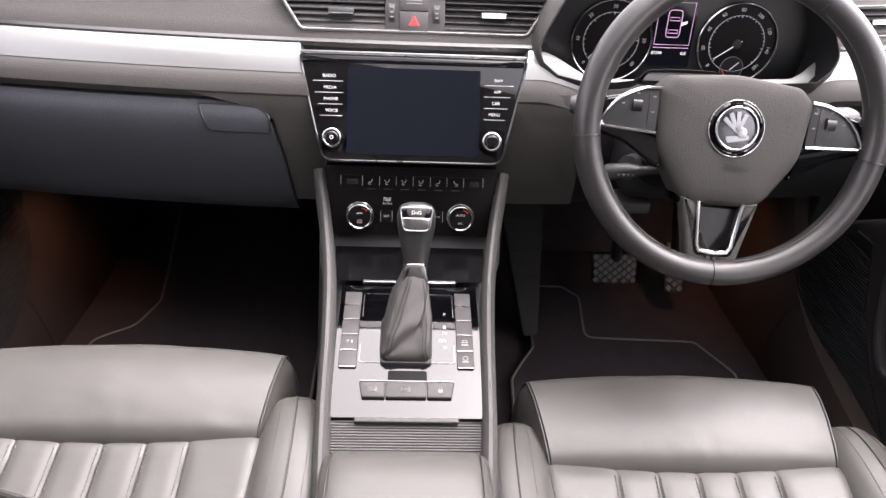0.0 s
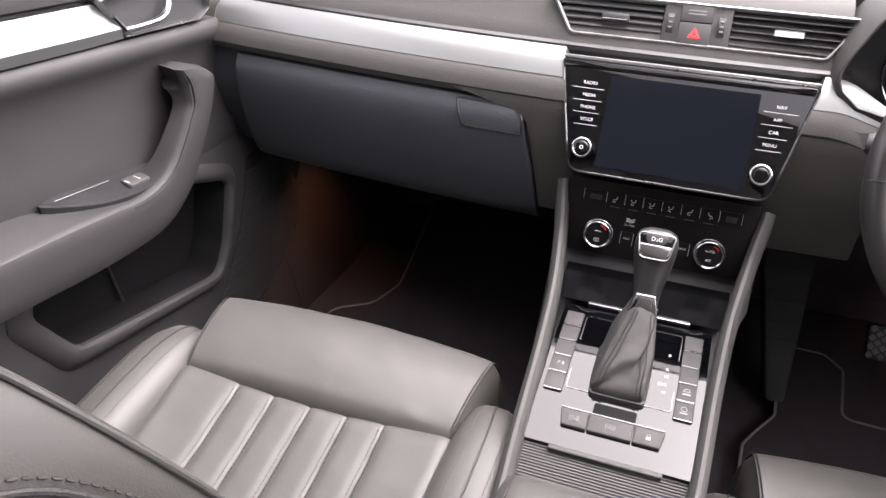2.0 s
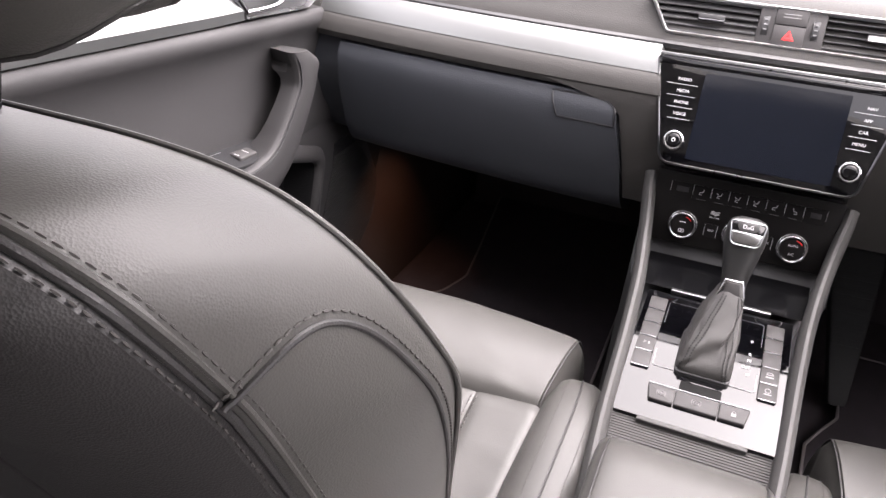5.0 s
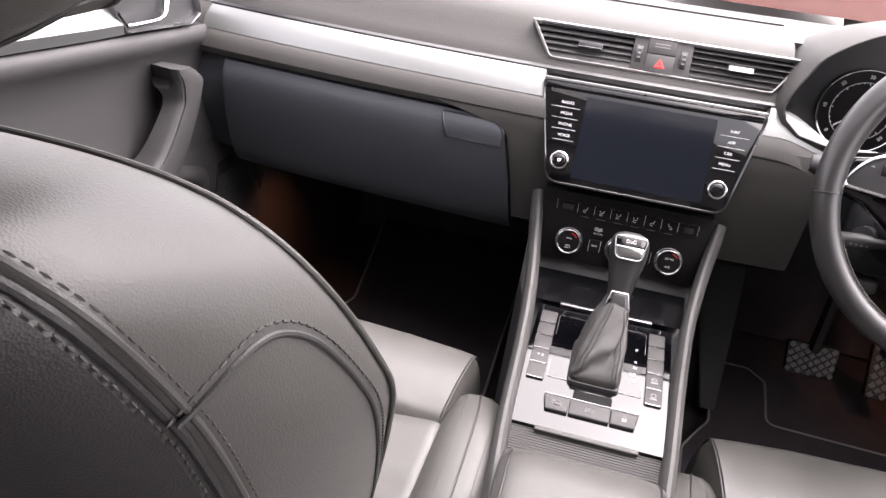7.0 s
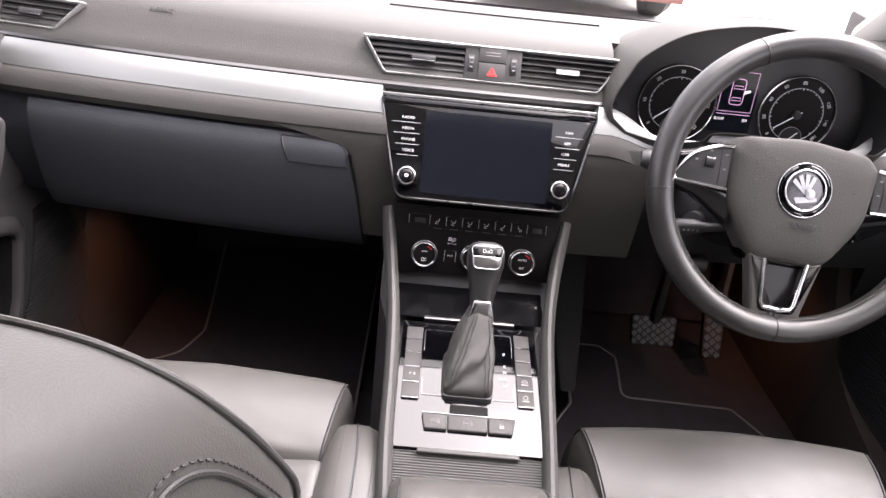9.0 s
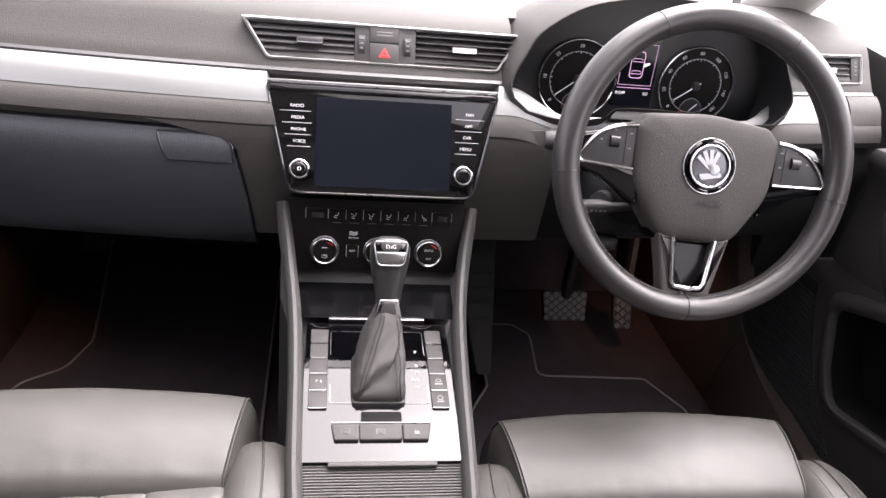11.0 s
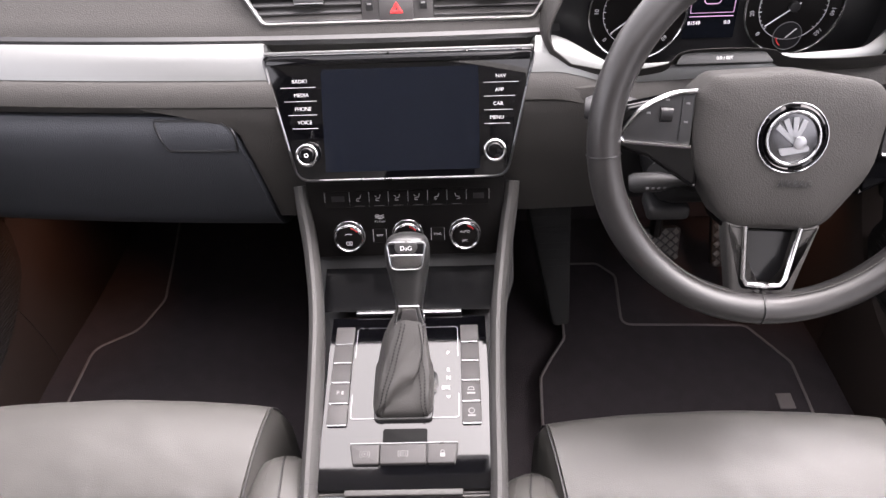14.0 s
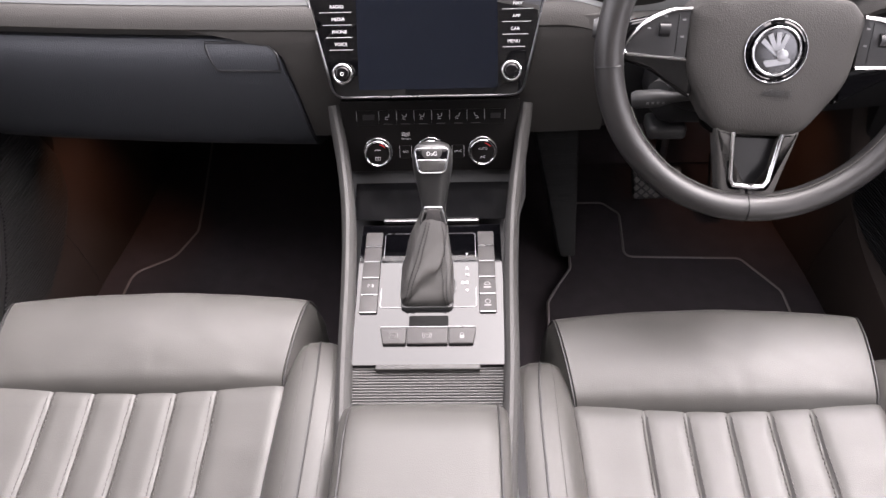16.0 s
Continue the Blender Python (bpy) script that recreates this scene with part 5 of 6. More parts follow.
bside = part("backrest_side", loft([back_ring(QF + 0.002, -0.0015)] + [back_ring(QF - 0.076 * f, bulge(QF - 0.076 * f)) for f in (0.05, 0.12, 0.22, 0.34, 0.46, 0.58, 0.70, 0.82, 0.90, 0.955)] + [back_ring(QB + 0.0005, -0.0030)], caps=False), leather, seat, "smooth grey-black leather backrest side")
part("backrest_front", loft([back_ring(QF + 0.0025, -0.002), back_ring(QF + 0.005, -0.010), back_ring(QF + 0.008, -0.03), back_ring(QF + 0.006, -0.06)]), leather, seat)
part("back_panel", loft([back_ring(QB, -0.0035), back_ring(QB - 0.006, -0.0025), back_ring(QB - 0.016, -0.010), back_ring(QB - 0.028, -0.030), back_ring(QB - 0.034, -0.06), back_ring(QB - 0.036, -0.09)]), leather_back, seat, "dark leather seat back panel")
part("piping", tube(back_ring(QF + 0.0012, 0.0003), 0.0015, 8, closed=True), leather, seat, "thin edge piping")
part("back_seam", tube(back_ring(QB - 0.0002, -0.0024), 0.0021, 8, closed=True), leather_back, seat)
part("back_seam", tube(back_ring(QB + 0.0042, 0.0004), 0.0017, 8, closed=True), leather, seat)
b = bmesh.new()
for q, g in ((QB + 0.0068, 0.0020), (QB - 0.0046, -0.0018)):
    for sgn in (1, -1):
        line = [back_point(k / 2, q, flip * g) for k in range(0, NR * 2 - 2)]
        stitches([Vector((sgn * p.x, p.y, p.z)) for p in line], 0.0050, 0.0034, 0.0007, b)
part("back_stitching", b, thread_dark, seat)


def index_at(s_, q):
    """Where along the outline the side has that height."""
    f = (QF - q) / (QF - QB)
    for k in range(12, NR - 1):
        a, b_ = front_line[k].lerp(rear_line[k], f).y, front_line[k + 1].lerp(rear_line[k + 1], f).y
        if a >= s_ >= b_:
            return k + (a - s_) / max(1e-6, a - b_)
    return 12


flow = smooth_line([(0.7935, 0.2195, 0), (0.7948, 0.229, 0), (0.7947, 0.2375, 0), (0.7935, 0.2465, 0), (0.7905, 0.255, 0), (0.7855, 0.2625, 0), (0.7765, 0.2695, 0), (0.7645, 0.2748, 0), (0.7475, 0.2785, 0), (0.724, 0.2812, 0), (0.69, 0.2842, 0), (0.64, 0.287, 0), (0.55, 0.289, 0), (0.42, 0.290, 0)], 10)
for mirror in (1, -1):
    pth, off = [], []
    for i, p in enumerate(flow):
        w_ = back_point(index_at(p.x, p.y), p.y, flip * (bulge(p.y) + 0.0001))
        pth.append(Vector((mirror * w_.x, w_.y, w_.z)))
        d = flow[min(i + 1, len(flow) - 1)] - flow[max(i - 1, 0)]
        d.normalize()
        s_, q = p.x + 0.0042 * d.y, min(QF - 0.001, p.y - 0.0042 * d.x)
        w_ = back_point(index_at(s_, q), q, flip * (bulge(q) + 0.0003))
        off.append(Vector((mirror * w_.x, w_.y, w_.z)))
    part("panel_seam", tube(pth, 0.0015, 8), leather_back, bside, "curved side panel seam")
    part("panel_stitching", stitches(off, 0.0048, 0.0035, 0.0008), thread_dark, bside)
# head restraint on two posts
rings = []
for z, w, t, y in ((0.915, 0.114, 0.022, -0.020), (0.919, 0.132, 0.036, -0.022), (0.932, 0.144, 0.045, -0.024), (0.985, 0.148, 0.050, -0.028), (1.04, 0.140, 0.050, -0.034), (1.085, 0.122, 0.044, -0.040), (1.105, 0.098, 0.030, -0.043), (1.112, 0.06, 0.014, -0.044)):
    rings.append([Vector((w * math.copysign(abs(math.cos(a)) ** 0.6, math.cos(a)), y + t * math.copysign(abs(math.sin(a)) ** 0.75, math.sin(a)), z + 0.018 * math.cos(a) ** 4 * (1 if z < 0.94 else 0))) for a in (2 * math.pi * k / 40 for k in range(40))])
cols = [smooth_line([r[k] for r in rings], 5) for k in range(40)]
hr = [[cols[k][i] for k in range(40)] for i in range(len(cols[0]))]
hrest = part("head_restraint", loft(hr), leather, seat, "black leather head restraint")
part("head_seam", tube(hr[6], 0.0014, 6, closed=True), leather_back, hrest)
part("head_stitching", stitches([p + Vector((0, 0, 0.004)) for p in hr[7]] , 0.0052, 0.0036, 0.0007), thread_dark, hrest)
for x in (-0.06, 0.06):
    part("head_post", tube([(x, -0.06, 0.84), (x, -0.025, 0.94)], 0.006, 12), chrome, hrest)
copy_thing(seat, pose(0.348, -0.008, -0.034))

# ---- seat belt buckle ----
buckle = thing("seat_belt_buckle", "black seat belt buckle beside the seat", "buckle", (-0.118, 0.10, 0.30), group="buckles")
part("body", rbox((-0.011, -0.018, 0.02), (0.011, 0.018, 0.085), 0.005, 3, pose(0, 0, 0, -15)), hard_plastic, buckle)
part("release", rbox((-0.009, -0.016, 0.083), (0.009, 0.004, 0.088), 0.002, 2, pose(0, 0, 0, -15)), red_print, buckle, "red release button")
part("stem", rbox((-0.006, -0.012, -0.10), (0.006, 0.012, 0.025), 0.002, 2, pose(0, 0, 0, -15)), hard_plastic, buckle)
copy_thing(buckle, pose(0.118, 0.10, 0.27))

# ---- front doors ----
def front_door(s):
    """A front door's inner side; s: -1 for the passenger's, 1 for the driver's. Built with x outwards, then sheared to flare to the rear."""
    door = thing("front_door", "grey plastic front door panel with silver strip and grab handle", "car door", (s * 0.73, 0.4, 0.4), group="front doors")
    bpy.context.view_layer.update()
    flare = Matrix(((s, -0.08 * s, 0, 0.048 * s), (0, 1, 0, 0.010), (0, 0, 1, -0.004), (0, 0, 0, 1)))

    def put(name, b, mat, label="", parent=door, sharp=35):
        b.transform(flare)
        return dpart(name, b, mat, parent, label, sharp)

    def belt(y):
        return 0.680 - 0.133 * (y - 0.623)

    def shelf(y):
        return max(0.487, 0.497 - 0.24 * (y - 0.587))

    # the inner skin: top pad, recess for the strip, rolled band, hollow middle, back of the pocket
    rings = []
    for k in range(33):
        y = -0.30 + 1.13 * k / 32
        z, h = belt(y), shelf(y)
        mid_ = (z + h) / 2
        rings.append([(0.83, y, z + 0.115), (0.745, y, z + 0.115), (0.718, y, z + 0.100), (0.709, y, z + 0.072), (0.711, y, z + 0.056), (0.724, y, z + 0.050), (0.724, y, z - 0.002), (0.7045, y, z - 0.003), (0.6985, y, z - 0.009), (0.6965, y, z - 0.018), (0.698, y, z - 0.026), (0.703, y, z - 0.034), (0.710, y, z - 0.044), (0.715, y, z - 0.062), (0.719, y, mid_), (0.716, y, h + 0.03), (0.713, y, h), (0.716, y, h - 0.035), (0.782, y, h - 0.05), (0.782, y, 0.14), (0.76, y, 0.04), (0.74, y, -0.03), (0.83, y, -0.03)])
    put("door_panel", loft(rings), door_plastic)
    # bright strip: a narrow lower facet and a broad upper one
    rings = []
    for k in range(21):
        y0 = -0.28 + 0.90 * k / 20
        ring_ = []
        for x, up in ((0.726, -0.001), (0.7005, 0.0), (0.6965, 0.0145), (0.698, 0.018), (0.714, 0.0475), (0.726, 0.0475)):
            y = y0 + 0.010 - 0.25 * up if k == 20 else y0
            ring_.append((x, y, belt(y0) + up))
        rings.append(ring_)
    put("decor_strip", loft(rings), silver, "brushed silver door strip", sharp=20)
    # release handle in its cup
    m = Matrix(((0, 0, -1, 0.700), (1, 0, 0, 0), (0, 1, 0, 0), (0, 0, 0, 1)))
    cup = rounded_outline([(0.604, 0.738), (0.632, 0.680), (0.772, 0.6605), (0.800, 0.672), (0.788, 0.722)], [0.004, 0.006, 0.012, 0.01, 0.01], 5)
    cup_ob = put("handle_cup", plate(cup, -0.02, -0.008, 0.0, m), hard_plastic, "dark handle cup")
    put("cup_trim", frame_loop(cup, 0.0036, -0.012, 0.0025, m), soft_chrome, "bright handle surround", cup_ob)
    lever_line = smooth_line([(0.634, 0.6925, 0.002), (0.66, 0.6905, 0.006), (0.69, 0.690, 0.008), (0.708, 0.697, 0.006), (0.722, 0.711, 0.0)], 6)
    put("release_handle", tube([m @ p for p in lever_line], 0.0052, 10, flat=0.7), chrome, "chrome release handle", cup_ob)
    put("cup_post", tube([m @ Vector((0.6195, 0.712, 0.001)), m @ Vector((0.634, 0.690, 0.002))], 0.0036, 8), chrome, "", cup_ob)
    # grab handle that sweeps down into the armrest; each station: inner edge y, z, outer edge y, z, depth behind, lift of the far edge
    keys = [(0.664, 0.630, 0.712, 0.619, 0.722, 0.0), (0.6715, 0.6085, 0.737, 0.596, 0.722, 0.0), (0.673, 0.592, 0.733, 0.577, 0.692, 0.0), (0.671, 0.576, 0.724, 0.557, 0.685, 0.0), (0.658, 0.558, 0.712, 0.537, 0.685, 0.0), (0.645, 0.542, 0.694, 0.510, 0.687, 0.0), (0.631, 0.527, 0.678, 0.489, 0.691, -0.003), (0.615, 0.512, 0.660, 0.467, 0.700, -0.008), (0.589, 0.497, 0.637, 0.446, 0.716, -0.012), (0.548, 0.492, 0.601, 0.426, 0.720, -0.010), (0.500, 0.501, 0.555, 0.4185, 0.720, -0.004), (0.430, 0.513, 0.460, 0.426, 0.720, 0.012), (0.350, 0.525, 0.357, 0.443, 0.720, 0.018), (0.20, 0.545, 0.20, 0.468, 0.720, 0.022), (-0.02, 0.572, -0.02, 0.495, 0.720, 0.022), (-0.28, 0.603, -0.28, 0.525, 0.720, 0.022)]
    a_line = smooth_line([(k[0], k[1], 0) for k in keys], 6)
    b_line = smooth_line([(k[2], k[3], 0) for k in keys], 6)
    c_line = smooth_line([(k[4], k[5], 0) for k in keys], 6)
    rings, groove_ = [], []
    for p, q, c in zip(a_line, b_line, c_line):
        def at(u, x, up=0.0):
            w = p.lerp(q, u)
            return Vector((x, w.x, w.y + up))

        deep = max(0.0, min(1.0, (p.y - 0.596) / 0.012))
        rings.append([at(0.0, c.x, c.y) + deep * Vector((0, 0.030, -0.010)), at(0.0, 0.675, c.y * 0.35) + deep * Vector((0, 0.006, -0.002)), at(0.0, 0.6635), at(0.012, 0.6585), at(0.05, 0.6545), at(0.11, 0.6525), at(0.30, 0.652), at(0.62, 0.6535), at(0.85, 0.657), at(0.95, 0.661), at(1.0, 0.669), at(1.0, max(0.69, c.x - 0.01))])
        groove_.append(at(0.10, 0.6524))
    grab = put("grab_handle", loft(rings), door_plastic, "grey moulded grab handle and armrest", sharp=28)
    put("handle_groove", tube(groove_[3:58], 0.0011, 6), gauge_black, "dark parting line", grab)
    # window switch in its sunken plate
    dish = smooth_line([(0.708, 0.440, 0.531), (0.684, 0.494, 0.506), (0.670, 0.54, 0.4965), (0.666, 0.585, 0.492), (0.674, 0.618, 0.4905), (0.700, 0.632, 0.4935), (0.716, 0.612, 0.500), (0.716, 0.53, 0.515)], 6, True)
    mid_p = sum(dish, Vector()) / len(dish)
    sw = put("switch_plate", loft([[p - Vector((0, 0, 0.012)) for p in dish], dish, [p.lerp(mid_p, 0.06) + Vector((0, 0, 0.0010)) for p in dish], [p.lerp(mid_p, 0.12) - Vector((0, 0, 0.0006)) for p in dish], [p.lerp(mid_p, 0.6) - Vector((0, 0, 0.001)) for p in dish]]), lining_shade_black, "dark window switch plate")
    sm_ = face_frame((0.689, 0.572, 0.4975), (0, 1, -0.14), (-1, 0, -0.16))
    put("window_switch", plate(rounded_outline([(-0.016, 0.011), (0.020, 0.012), (0.022, -0.010), (-0.014, -0.011)], 0.004, 4), -0.004, 0.0055, 0.0025, sm_), button_grey, "", sw)
    put("switch_mark", rbox((-0.013, -0.004, 0.0050), (-0.0105, 0.004, 0.0060), 0.0004, 1, sm_), bright_trim, "", sw)
    put("switch_mark", rbox((0.006, -0.006, 0.0050), (0.0075, 0.006, 0.0059), 0.0004, 1, sm_), bright_trim, "", sw)
    put("switch_recess", plate(rounded_outline([(0.030, 0.018), (0.058, 0.016), (0.060, -0.016), (0.028, -0.016)], 0.006, 4), -0.004, 0.0012, 0.0006, sm_), gauge_black, "", sw)
    put("plate_line", tube([Vector((0.704, 0.462, 0.5262)), Vector((0.7015, 0.545, 0.5125))], 0.00035, 6), soft_chrome, "thin bright line", sw)

    # lower panel round the mouth of the door bin
    def resample(pts, radius, n=132, c=Vector((0.60, 0.345))):
        loop_ = rounded_outline(pts, radius, 6)
        out_ = []
        for k in range(n):
            a = 2 * math.pi * k / n
            d = Vector((math.cos(a), math.sin(a)))
            best = None
            for p, q in zip(loop_, loop_[1:] + loop_[:1]):
                e = q - p
                den = d.x * e.y - d.y * e.x
                if abs(den) < 1e-9:
                    continue
                t = ((p.x - c.x) * e.y - (p.y - c.y) * e.x) / den
                u = ((p.x - c.x) * d.y - (p.y - c.y) * d.x) / den
                if t > 0 and -1e-6 <= u <= 1 + 1e-6 and (best is None or t > best):
                    best = t
            out_.append(c + d * best)
        return out_

    mouth = resample([(0.40, 0.440), (0.60, 0.462), (0.708, 0.419), (0.778, 0.389), (0.742, 0.287), (0.708, 0.238), (0.425, 0.307), (0.380, 0.395)], [0.02, 0.04, 0.02, 0.022, 0.06, 0.03, 0.025, 0.02])
    rim_ = resample([(0.37, 0.47), (0.60, 0.485), (0.72, 0.446), (0.803, 0.408), (0.760, 0.279), (0.715, 0.215), (0.40, 0.280), (0.345, 0.39)], [0.02, 0.04, 0.02, 0.030, 0.07, 0.04, 0.03, 0.02])
    rest = resample([(-0.25, 0.50), (0.60, 0.51), (0.72, 0.475), (0.835, 0.450), (0.945, 0.372), (0.985, 0.265), (0.968, 0.182), (0.915, 0.130), (0.80, 0.098), (0.60, 0.02), (-0.25, 0.02)], [0.02, 0.04, 0.02, 0.03, 0.05, 0.05, 0.04, 0.04, 0.06, 0.03, 0.02])

    def wall(pts, x):
        return [Vector((x, p.x, p.y)) for p in pts]

    def between(a, b_, f):
        return [p.lerp(q, f) for p, q in zip(a, b_)]

    put("bin_rim", loft([wall(mouth, 0.716), wall(mouth, 0.708), wall(between(mouth, rim_, 0.15), 0.7035), wall(between(mouth, rim_, 0.4), 0.702), wall(between(mouth, rim_, 0.75), 0.7045), wall(rim_, 0.712), wall(rim_, 0.73)], caps=False), door_plastic, "grey bin rim")
    # felt inside the bin carries the shade under the armrest in its colour
    put("bin_wall", loft([wall(mouth, 0.782), wall(mouth, 0.716)], caps=False), shaded_bin_felt, "flocked bin wall, darkened for shade")
    put("bin_lining", loft([wall(between(mouth, rim_, -0.2), 0.776), wall(between(mouth, rim_, 0.6), 0.776), wall(between(mouth, rim_, 0.6), 0.780)]), shaded_bin_felt, "lined door bin, darkened for shade")
    put("bin_divider", tube([Vector((0.775, 0.560, 0.43)), Vector((0.772, 0.558, 0.36)), Vector((0.766, 0.561, 0.27))], 0.0022, 6), hard_plastic)
    put("speaker_panel", loft([wall(between(mouth, rim_, 0.9), 0.7135), wall(between(rim_, rest, 0.03), 0.7135), wall(between(rim_, rest, 0.5), 0.716), wall(between(rim_, rest, 0.9), 0.719), wall(between(rim_, rest, 0.985), 0.723), wall(rest, 0.733), wall(rest, 0.79)], caps=False), door_plastic, "lower door panel with loudspeaker grille")
    b = bmesh.new()
    left = ((0.40, 0.835), (0.359, 0.822), (0.282, 0.785), (0.208, 0.731), (0.162, 0.684), (0.09, 0.62))
    right = ((0.40, 0.875), (0.37, 0.905), (0.30, 0.945), (0.24, 0.950), (0.18, 0.925), (0.14, 0.875), (0.09, 0.76))

    def span(table, z):
        for (z0, y0), (z1, y1) in zip(table, table[1:]):
            if z1 <= z <= z0:
                return y0 + (y1 - y0) * (z0 - z) / (z0 - z1)
        return table[-1][1]

    field = [Vector((y, z)) for z, y in left] + [Vector((y, z)) for z, y in reversed(right)]
    # black plate added so the gaps between the ribs look shaded
    put("grille_backing", loft([wall(field, 0.7128), wall(field, 0.724)]), lining_shade_black, "black plate that darkens the gaps between grille ribs")
    for k in range(52):
        z = 0.100 + 0.0054 * k
        lo, hi = span(left, z), span(right, z)
        box(b, (0.7104, lo, z - 0.0015), (0.7135, hi, z + 0.0015), 0, 1)
    tagged(put("grille_ribs", b, door_plastic), kind="stuff")
    return door


front_door(-1)
driver_door = front_door(1)
# the driver's door stands ajar on its front hinges
AJAR = Vector((0.025, -0.010, -0.035))
hinge = Matrix.Translation((0.90, 1.20, 0))
driver_door.matrix_world = Matrix.Translation(AJAR) @ hinge @ Matrix.Rotation(radians(5), 4, "Z") @ hinge.inverted() @ driver_door.matrix_world
tagged(driver_door, "grey plastic front door panel standing ajar, with silver strip", "car door", "front doors")

# ---- footwells ----
def mat_shape(points, radius, z, name, label):
    t = thing(name, label, "floor mat", (sum(p[0] for p in points) / len(points), 0.8, z), group="front floor mats")
    bpy.context.view_layer.update()
    out_ = rounded_outline(points, radius, 5)
    dpart("mat_surface", plate(out_, z - 0.012, z, 0.003), mat_pile, t)
    dpart("edge_piping", tube([(p.x, p.y, z - 0.001) for p in out_], 0.0028, 8, closed=True), piping_mat, t, "grey bound edge")
    return t


mat_shape([(0.245, 0.915), (0.252, 1.085), (0.262, 1.105), (0.330, 1.105), (0.361, 1.070), (0.352, 0.945), (0.571, 0.937), (0.625, 0.850), (0.625, 0.42), (0.17, 0.42), (0.195, 0.83), (0.218, 0.872)], [0.02, 0.01, 0.01, 0.02, 0.02, 0.02, 0.02, 0.03, 0.03, 0.03, 0.02, 0.02], 0.030, "floor_mat", "black driver's floor mat with grey bound edge")
mat_shape([(-0.551, 1.385), (-0.514, 1.13), (-0.502, 1.03), (-0.530, 0.955), (-0.60, 0.912), (-0.62, 0.45), (-0.17, 0.45), (-0.17, 1.385)], [0.01, 0.2, 0.05, 0.05, 0.04, 0.03, 0.03, 0.01], 0.034, "floor_mat", "black passenger floor mat with grey bound edge")
badge = one_mesh("mat_badge", rbox((0.575, 0.755, 0.0305), (0.600, 0.785, 0.0335), 0.001), piping_mat, "small plain metal tag on the floor mat", "tag")
bm = loft([[(x, 1.37, 0.012), (x, 1.39, 0.05), (x, 1.44, 0.24), (x, 1.46, 0.10), (x, 1.44, 0.0)] for x in (-0.62, -0.13)])
one_mesh("toe_board_left", bm, carpet, "black carpeted sloping toe board", "toe board", kind="structure")
bm = loft([[(x, 1.26, 0.012), (x, 1.30, 0.05), (x, 1.40, 0.24), (x, 1.43, 0.10), (x, 1.40, 0.0)] for x in (0.13, 0.62)])
one_mesh("toe_board_right", bm, carpet, "black carpeted sloping toe board", "toe board", kind="structure")
foot = thing("footrest", "ribbed black driver's footrest pad", "footrest", (0.24, 1.0, 0.05))
bpy.context.view_layer.update()
fm = face_frame((0.232, 1.03, 0.135), (1, 0.05, 0.0), (-0.12, 0.62, 0.78))
fo = rounded_outline([(-0.055, 0.15), (0.040, 0.15), (0.022, -0.135), (-0.008, -0.135)], 0.01, 4)
dpart("pad", plate(fo, -0.025, 0.0, 0.004, fm), rubber, foot)
for k in range(5):
    y = -0.02 + 0.03 * k
    dpart("grip_rib", rbox((-0.004 - 0.047 * (y + 0.135) / 0.285, y - 0.006, -0.001), (0.017 + 0.018 * (y + 0.135) / 0.285, y + 0.006, 0.0015), 0.001, 2, fm), rubber, foot)


def pedal(name, label, centre, w, h, tilt, arm_to, cells):
    p = thing(name, label, "pedal", centre, group="pedals")
    bpy.context.view_layer.update()
    m = face_frame(centre, (1, 0, 0), (0, math.sin(radians(tilt)), math.cos(radians(tilt))))
    dpart("pad", plate(rounded_outline([(-w / 2, h / 2), (w / 2, h / 2), (w / 2 * 0.9, -h / 2), (-w / 2 * 0.9, -h / 2)], 0.008, 4), -0.014, 0.0, 0.003, m), rubber, p)
    b = bmesh.new()
    nx, ny = cells
    for i in range(nx):
        for j in range(ny):
            for odd in (0, 1):
                cx = (i + 0.5 + 0.5 * odd) / nx * w - w / 2
                cy = (j + 0.5 + 0.5 * odd) / ny * h - h / 2
                if abs(cx) > w / 2 * 0.86 or abs(cy) > h / 2 * 0.9:
                    continue
                q = min(w / nx, h / ny) * 0.40
                plate([(cx - q, cy), (cx, cy - q), (cx + q, cy), (cx, cy + q)], -0.001, 0.0025, 0.0, m, b)
    dpart("stud", b, steel, p, "worn metal studs")
    dpart("arm", tube([Vector(centre) + Vector((0, 0.012, h * 0.3)), Vector(centre) + (Vector(arm_to) - Vector(centre)) * 0.6, arm_to], 0.010, 8, flat=1.6), steel, p)
    return p


pedal("brake_pedal", "rubber faced brake pedal with worn diamond studs", (0.426, 1.075, 0.105), 0.098, 0.064, 28, (0.425, 1.10, 0.36), (5, 4))
pedal("accelerator_pedal", "long accelerator pedal with worn diamond studs", (0.556, 1.085, 0.105), 0.045, 0.108, 30, (0.545, 1.13, 0.40), (2, 6))

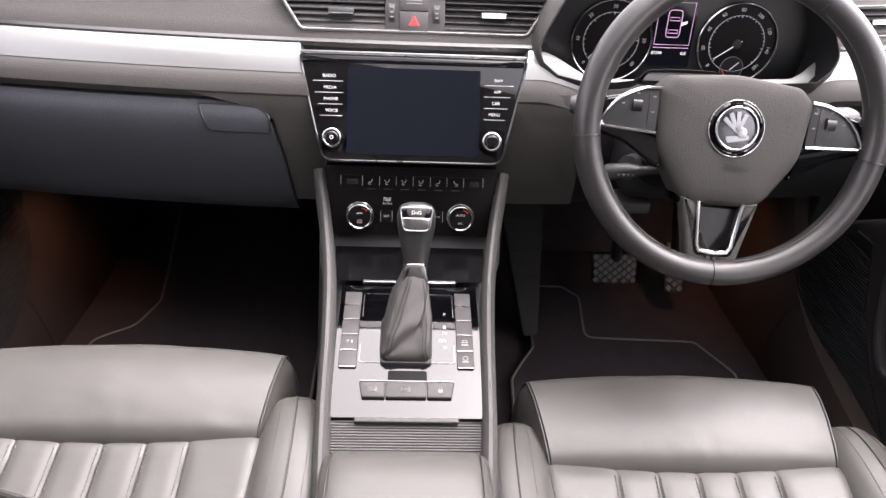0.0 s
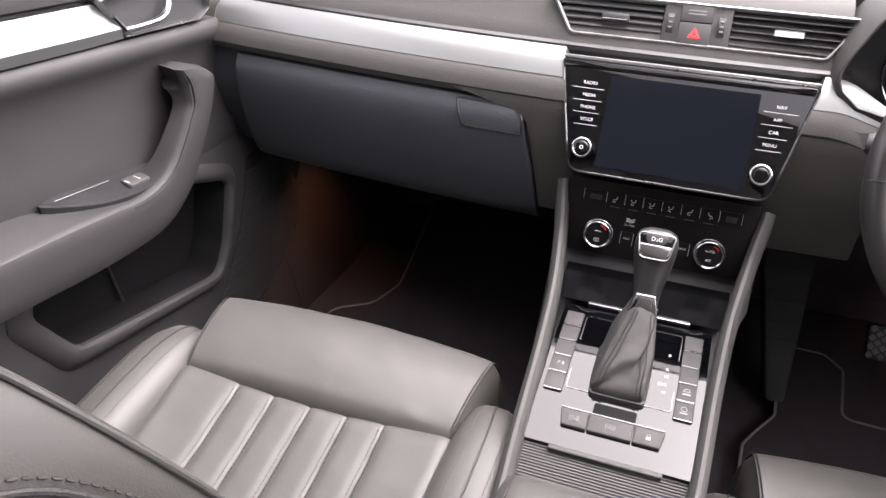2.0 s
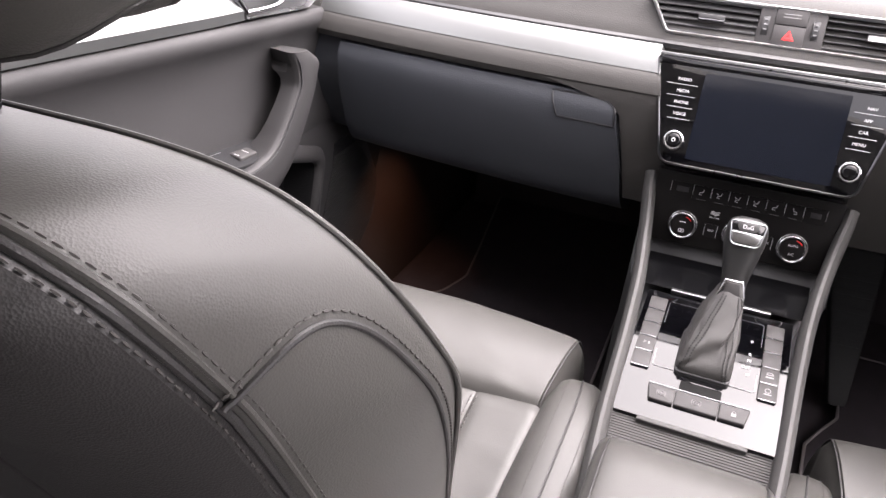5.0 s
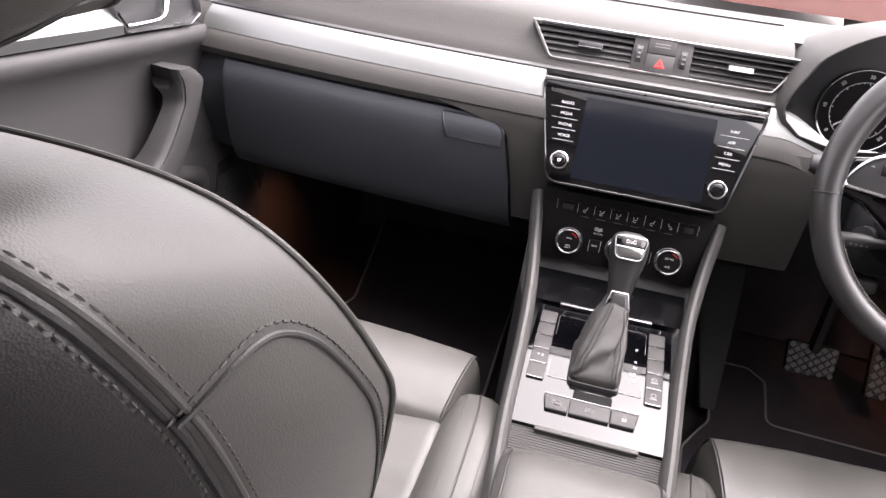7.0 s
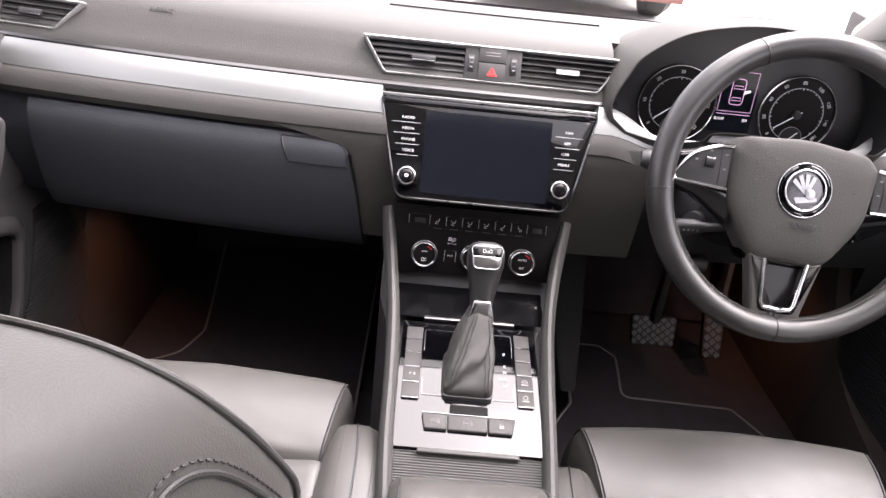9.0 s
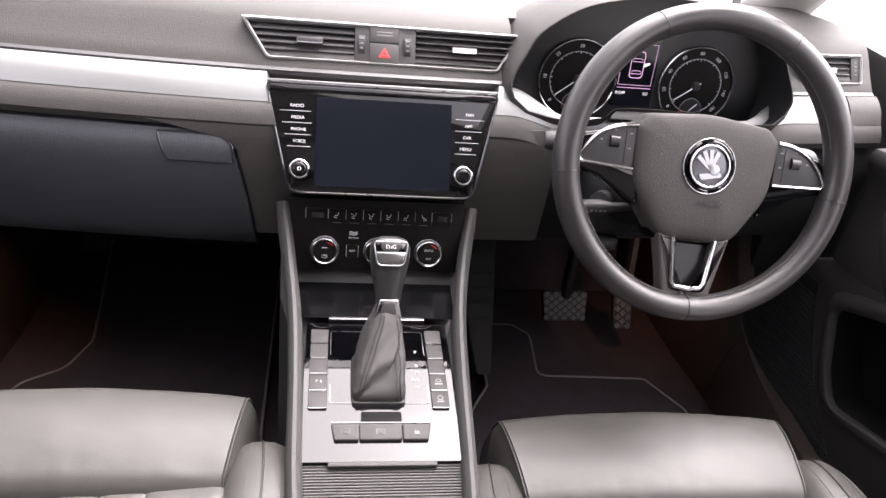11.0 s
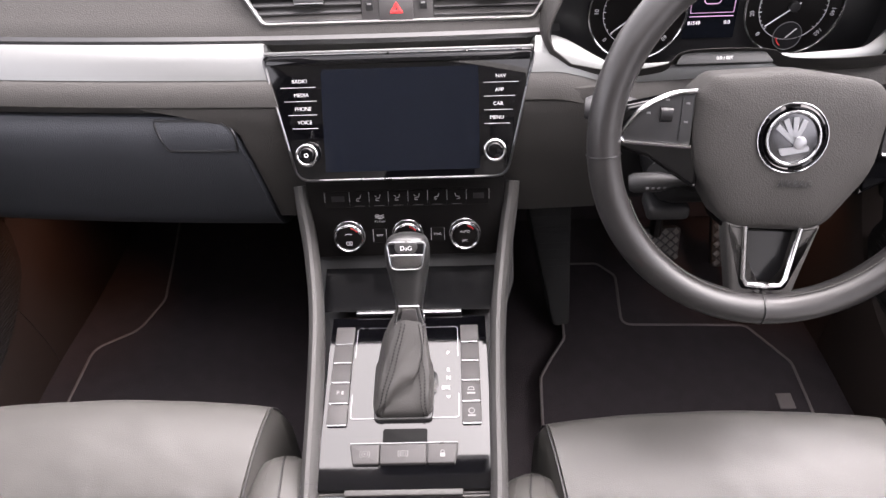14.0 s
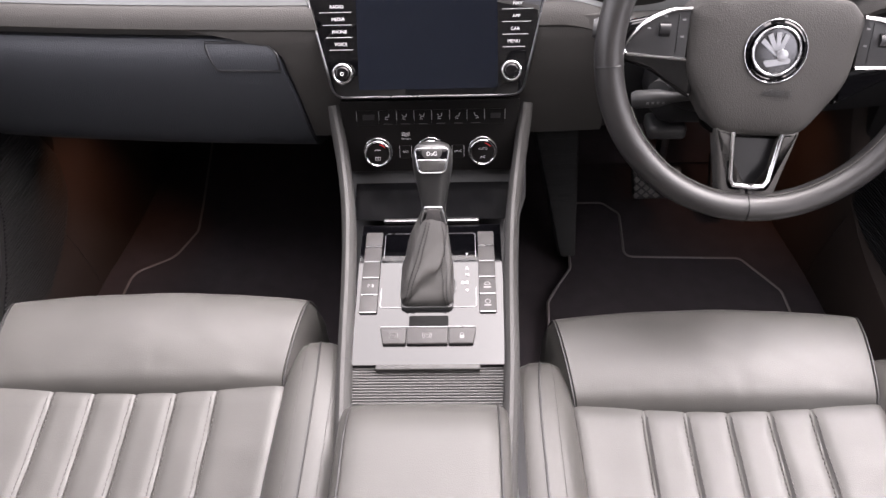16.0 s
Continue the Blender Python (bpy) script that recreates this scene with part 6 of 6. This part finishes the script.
# lower side trims beside the sills, brown-grey
for s, word in ((-1, "trim_sill_left"), (1, "trim_sill_right")):
    rows = []
    out_by = 0.025 if s > 0 else 0.0
    for y, xb, xt, zt in ((0.25, 0.685, 0.705, 0.09), (0.55, 0.685, 0.705, 0.11), (0.80, 0.68, 0.705, 0.13), (0.93, 0.672, 0.705, 0.18), (1.01, 0.662, 0.70, 0.28), (1.08, 0.655, 0.695, 0.42), (1.2, 0.648, 0.69, 0.48), (1.44, 0.64, 0.69, 0.48)):
        xb, xt = xb + out_by, xt + out_by
        rows.append([Vector((s * xb, y, 0.0)), Vector((s * (xb + 0.004), y, zt * 0.3)), Vector((s * (xb * 0.6 + xt * 0.4), y, zt * 0.62)), Vector((s * (xb * 0.2 + xt * 0.8), y, zt * 0.9)), Vector((s * xt, y, zt)), Vector((s * 0.76, y, zt)), Vector((s * 0.76, y, 0.0))])
    cols = [smooth_line([r[k] for r in rows], 6) for k in range(7)]
    one_mesh(word, loft([[cols[k][i] for k in range(7)] for i in range(len(cols[0]))]), kick_plastic, "brown-grey plastic sill and kick panel", "kick panel", kind="structure")
    one_mesh("trim_sill_joint_" + ("left" if s < 0 else "right"), tube([p + Vector((-s * 0.0012, 0, 0.0012)) for p in (cols[0][17], cols[1][17], cols[2][17], cols[3][17])], 0.0006, 6), gauge_black, "seam across the sill trim", "seam", kind="structure")

# ---- rear-view mirror under the windscreen header ----
mirror = thing("rear_view_mirror", "black rear-view mirror under the windscreen header", "mirror", (0, 0.60, 1.15))
part("housing", plate(rounded_outline([(-0.12, 0.032), (0.12, 0.032), (0.105, -0.032), (-0.105, -0.032)], 0.02, 5), -0.02, 0.006, 0.006, pose(0, 0, 0, 70)), hard_plastic, mirror)
part("stem", tube([(0, 0.01, 0.0), (0, 0.05, 0.05), (0, 0.045, 0.085)], 0.014, 12), hard_plastic, mirror)

# ---- windscreen ----
bm = bmesh.new()
rings = []
for k in range(13):
    x = -0.70 + 1.40 * k / 12
    rings.append([(x * (0.93 + 0.1 * v), 0.64 + 0.70 * v - 0.10 * x * x, 1.245 - 0.545 * v - 0.05 * x * x) for v in (0, 0.25, 0.5, 0.75, 1.0)])
vs = [[bm.verts.new(p) for p in r] for r in rings]
for a, b in zip(vs, vs[1:]):
    for k in range(4):
        bm.faces.new((a[k], a[k + 1], b[k + 1], b[k]))
pane = one_mesh("window_1", bm, windscreen_glass, "clear windscreen glass", "windscreen", kind="structure")
pane.visible_shadow = False

# ---- a parked red car outside ----
red = thing("parked_car", "dark red car parked in front", "car", turn=pose(0.95, 7.7, -0.45, 0, 0, 90))
prof = [(-1.95, 0.25), (-2.0, 0.55), (-1.8, 0.75), (-1.0, 0.85), (-0.4, 1.25), (0.8, 1.28), (1.5, 0.9), (1.95, 0.8), (2.0, 0.3), (1.6, 0.2), (-1.6, 0.2)]
part("body", loft([[(x, y, z) for x, z in prof] for y in (-0.8, -0.7, 0.7, 0.8)]), red_paint, red)
part("side_glass", plate(rounded_outline([(-0.85, 0.86), (-0.35, 1.18), (0.75, 1.2), (1.25, 0.9)], 0.04, 4), 0.80, 0.806, 0.0, pose(0, 0, 0, 90)), screen_glass, red)
for x in (-1.25, 1.25):
    wh = part("wheel", ring(0.31, 0.10, 0.0, 0.2, 36, pose(x, -0.66, 0.31, 90)), rubber, red)
    part("rim", disc(0.21, 0.05, 0.17, 24, pose(x, -0.66, 0.31, 90), 0.02), steel, red)

# ---- small amber lamps under the dashboard that light the footwells ----
for x, power, to in ((-0.56, 0.0085, (-0.68, 0.96, 0.06)), (0.575, 0.008, (0.63, 1.10, 0.10))):
    lamp = new("footwell_lamp", bpy.data.lights.new("footwell_lamp", "AREA"))
    lamp.data.energy, lamp.data.size, lamp.data.color = power, 0.03, (1.0, 0.42, 0.2)
    lamp.data.spread = radians(75)
    lamp.matrix_world = look((x, 1.0, 0.385), to)
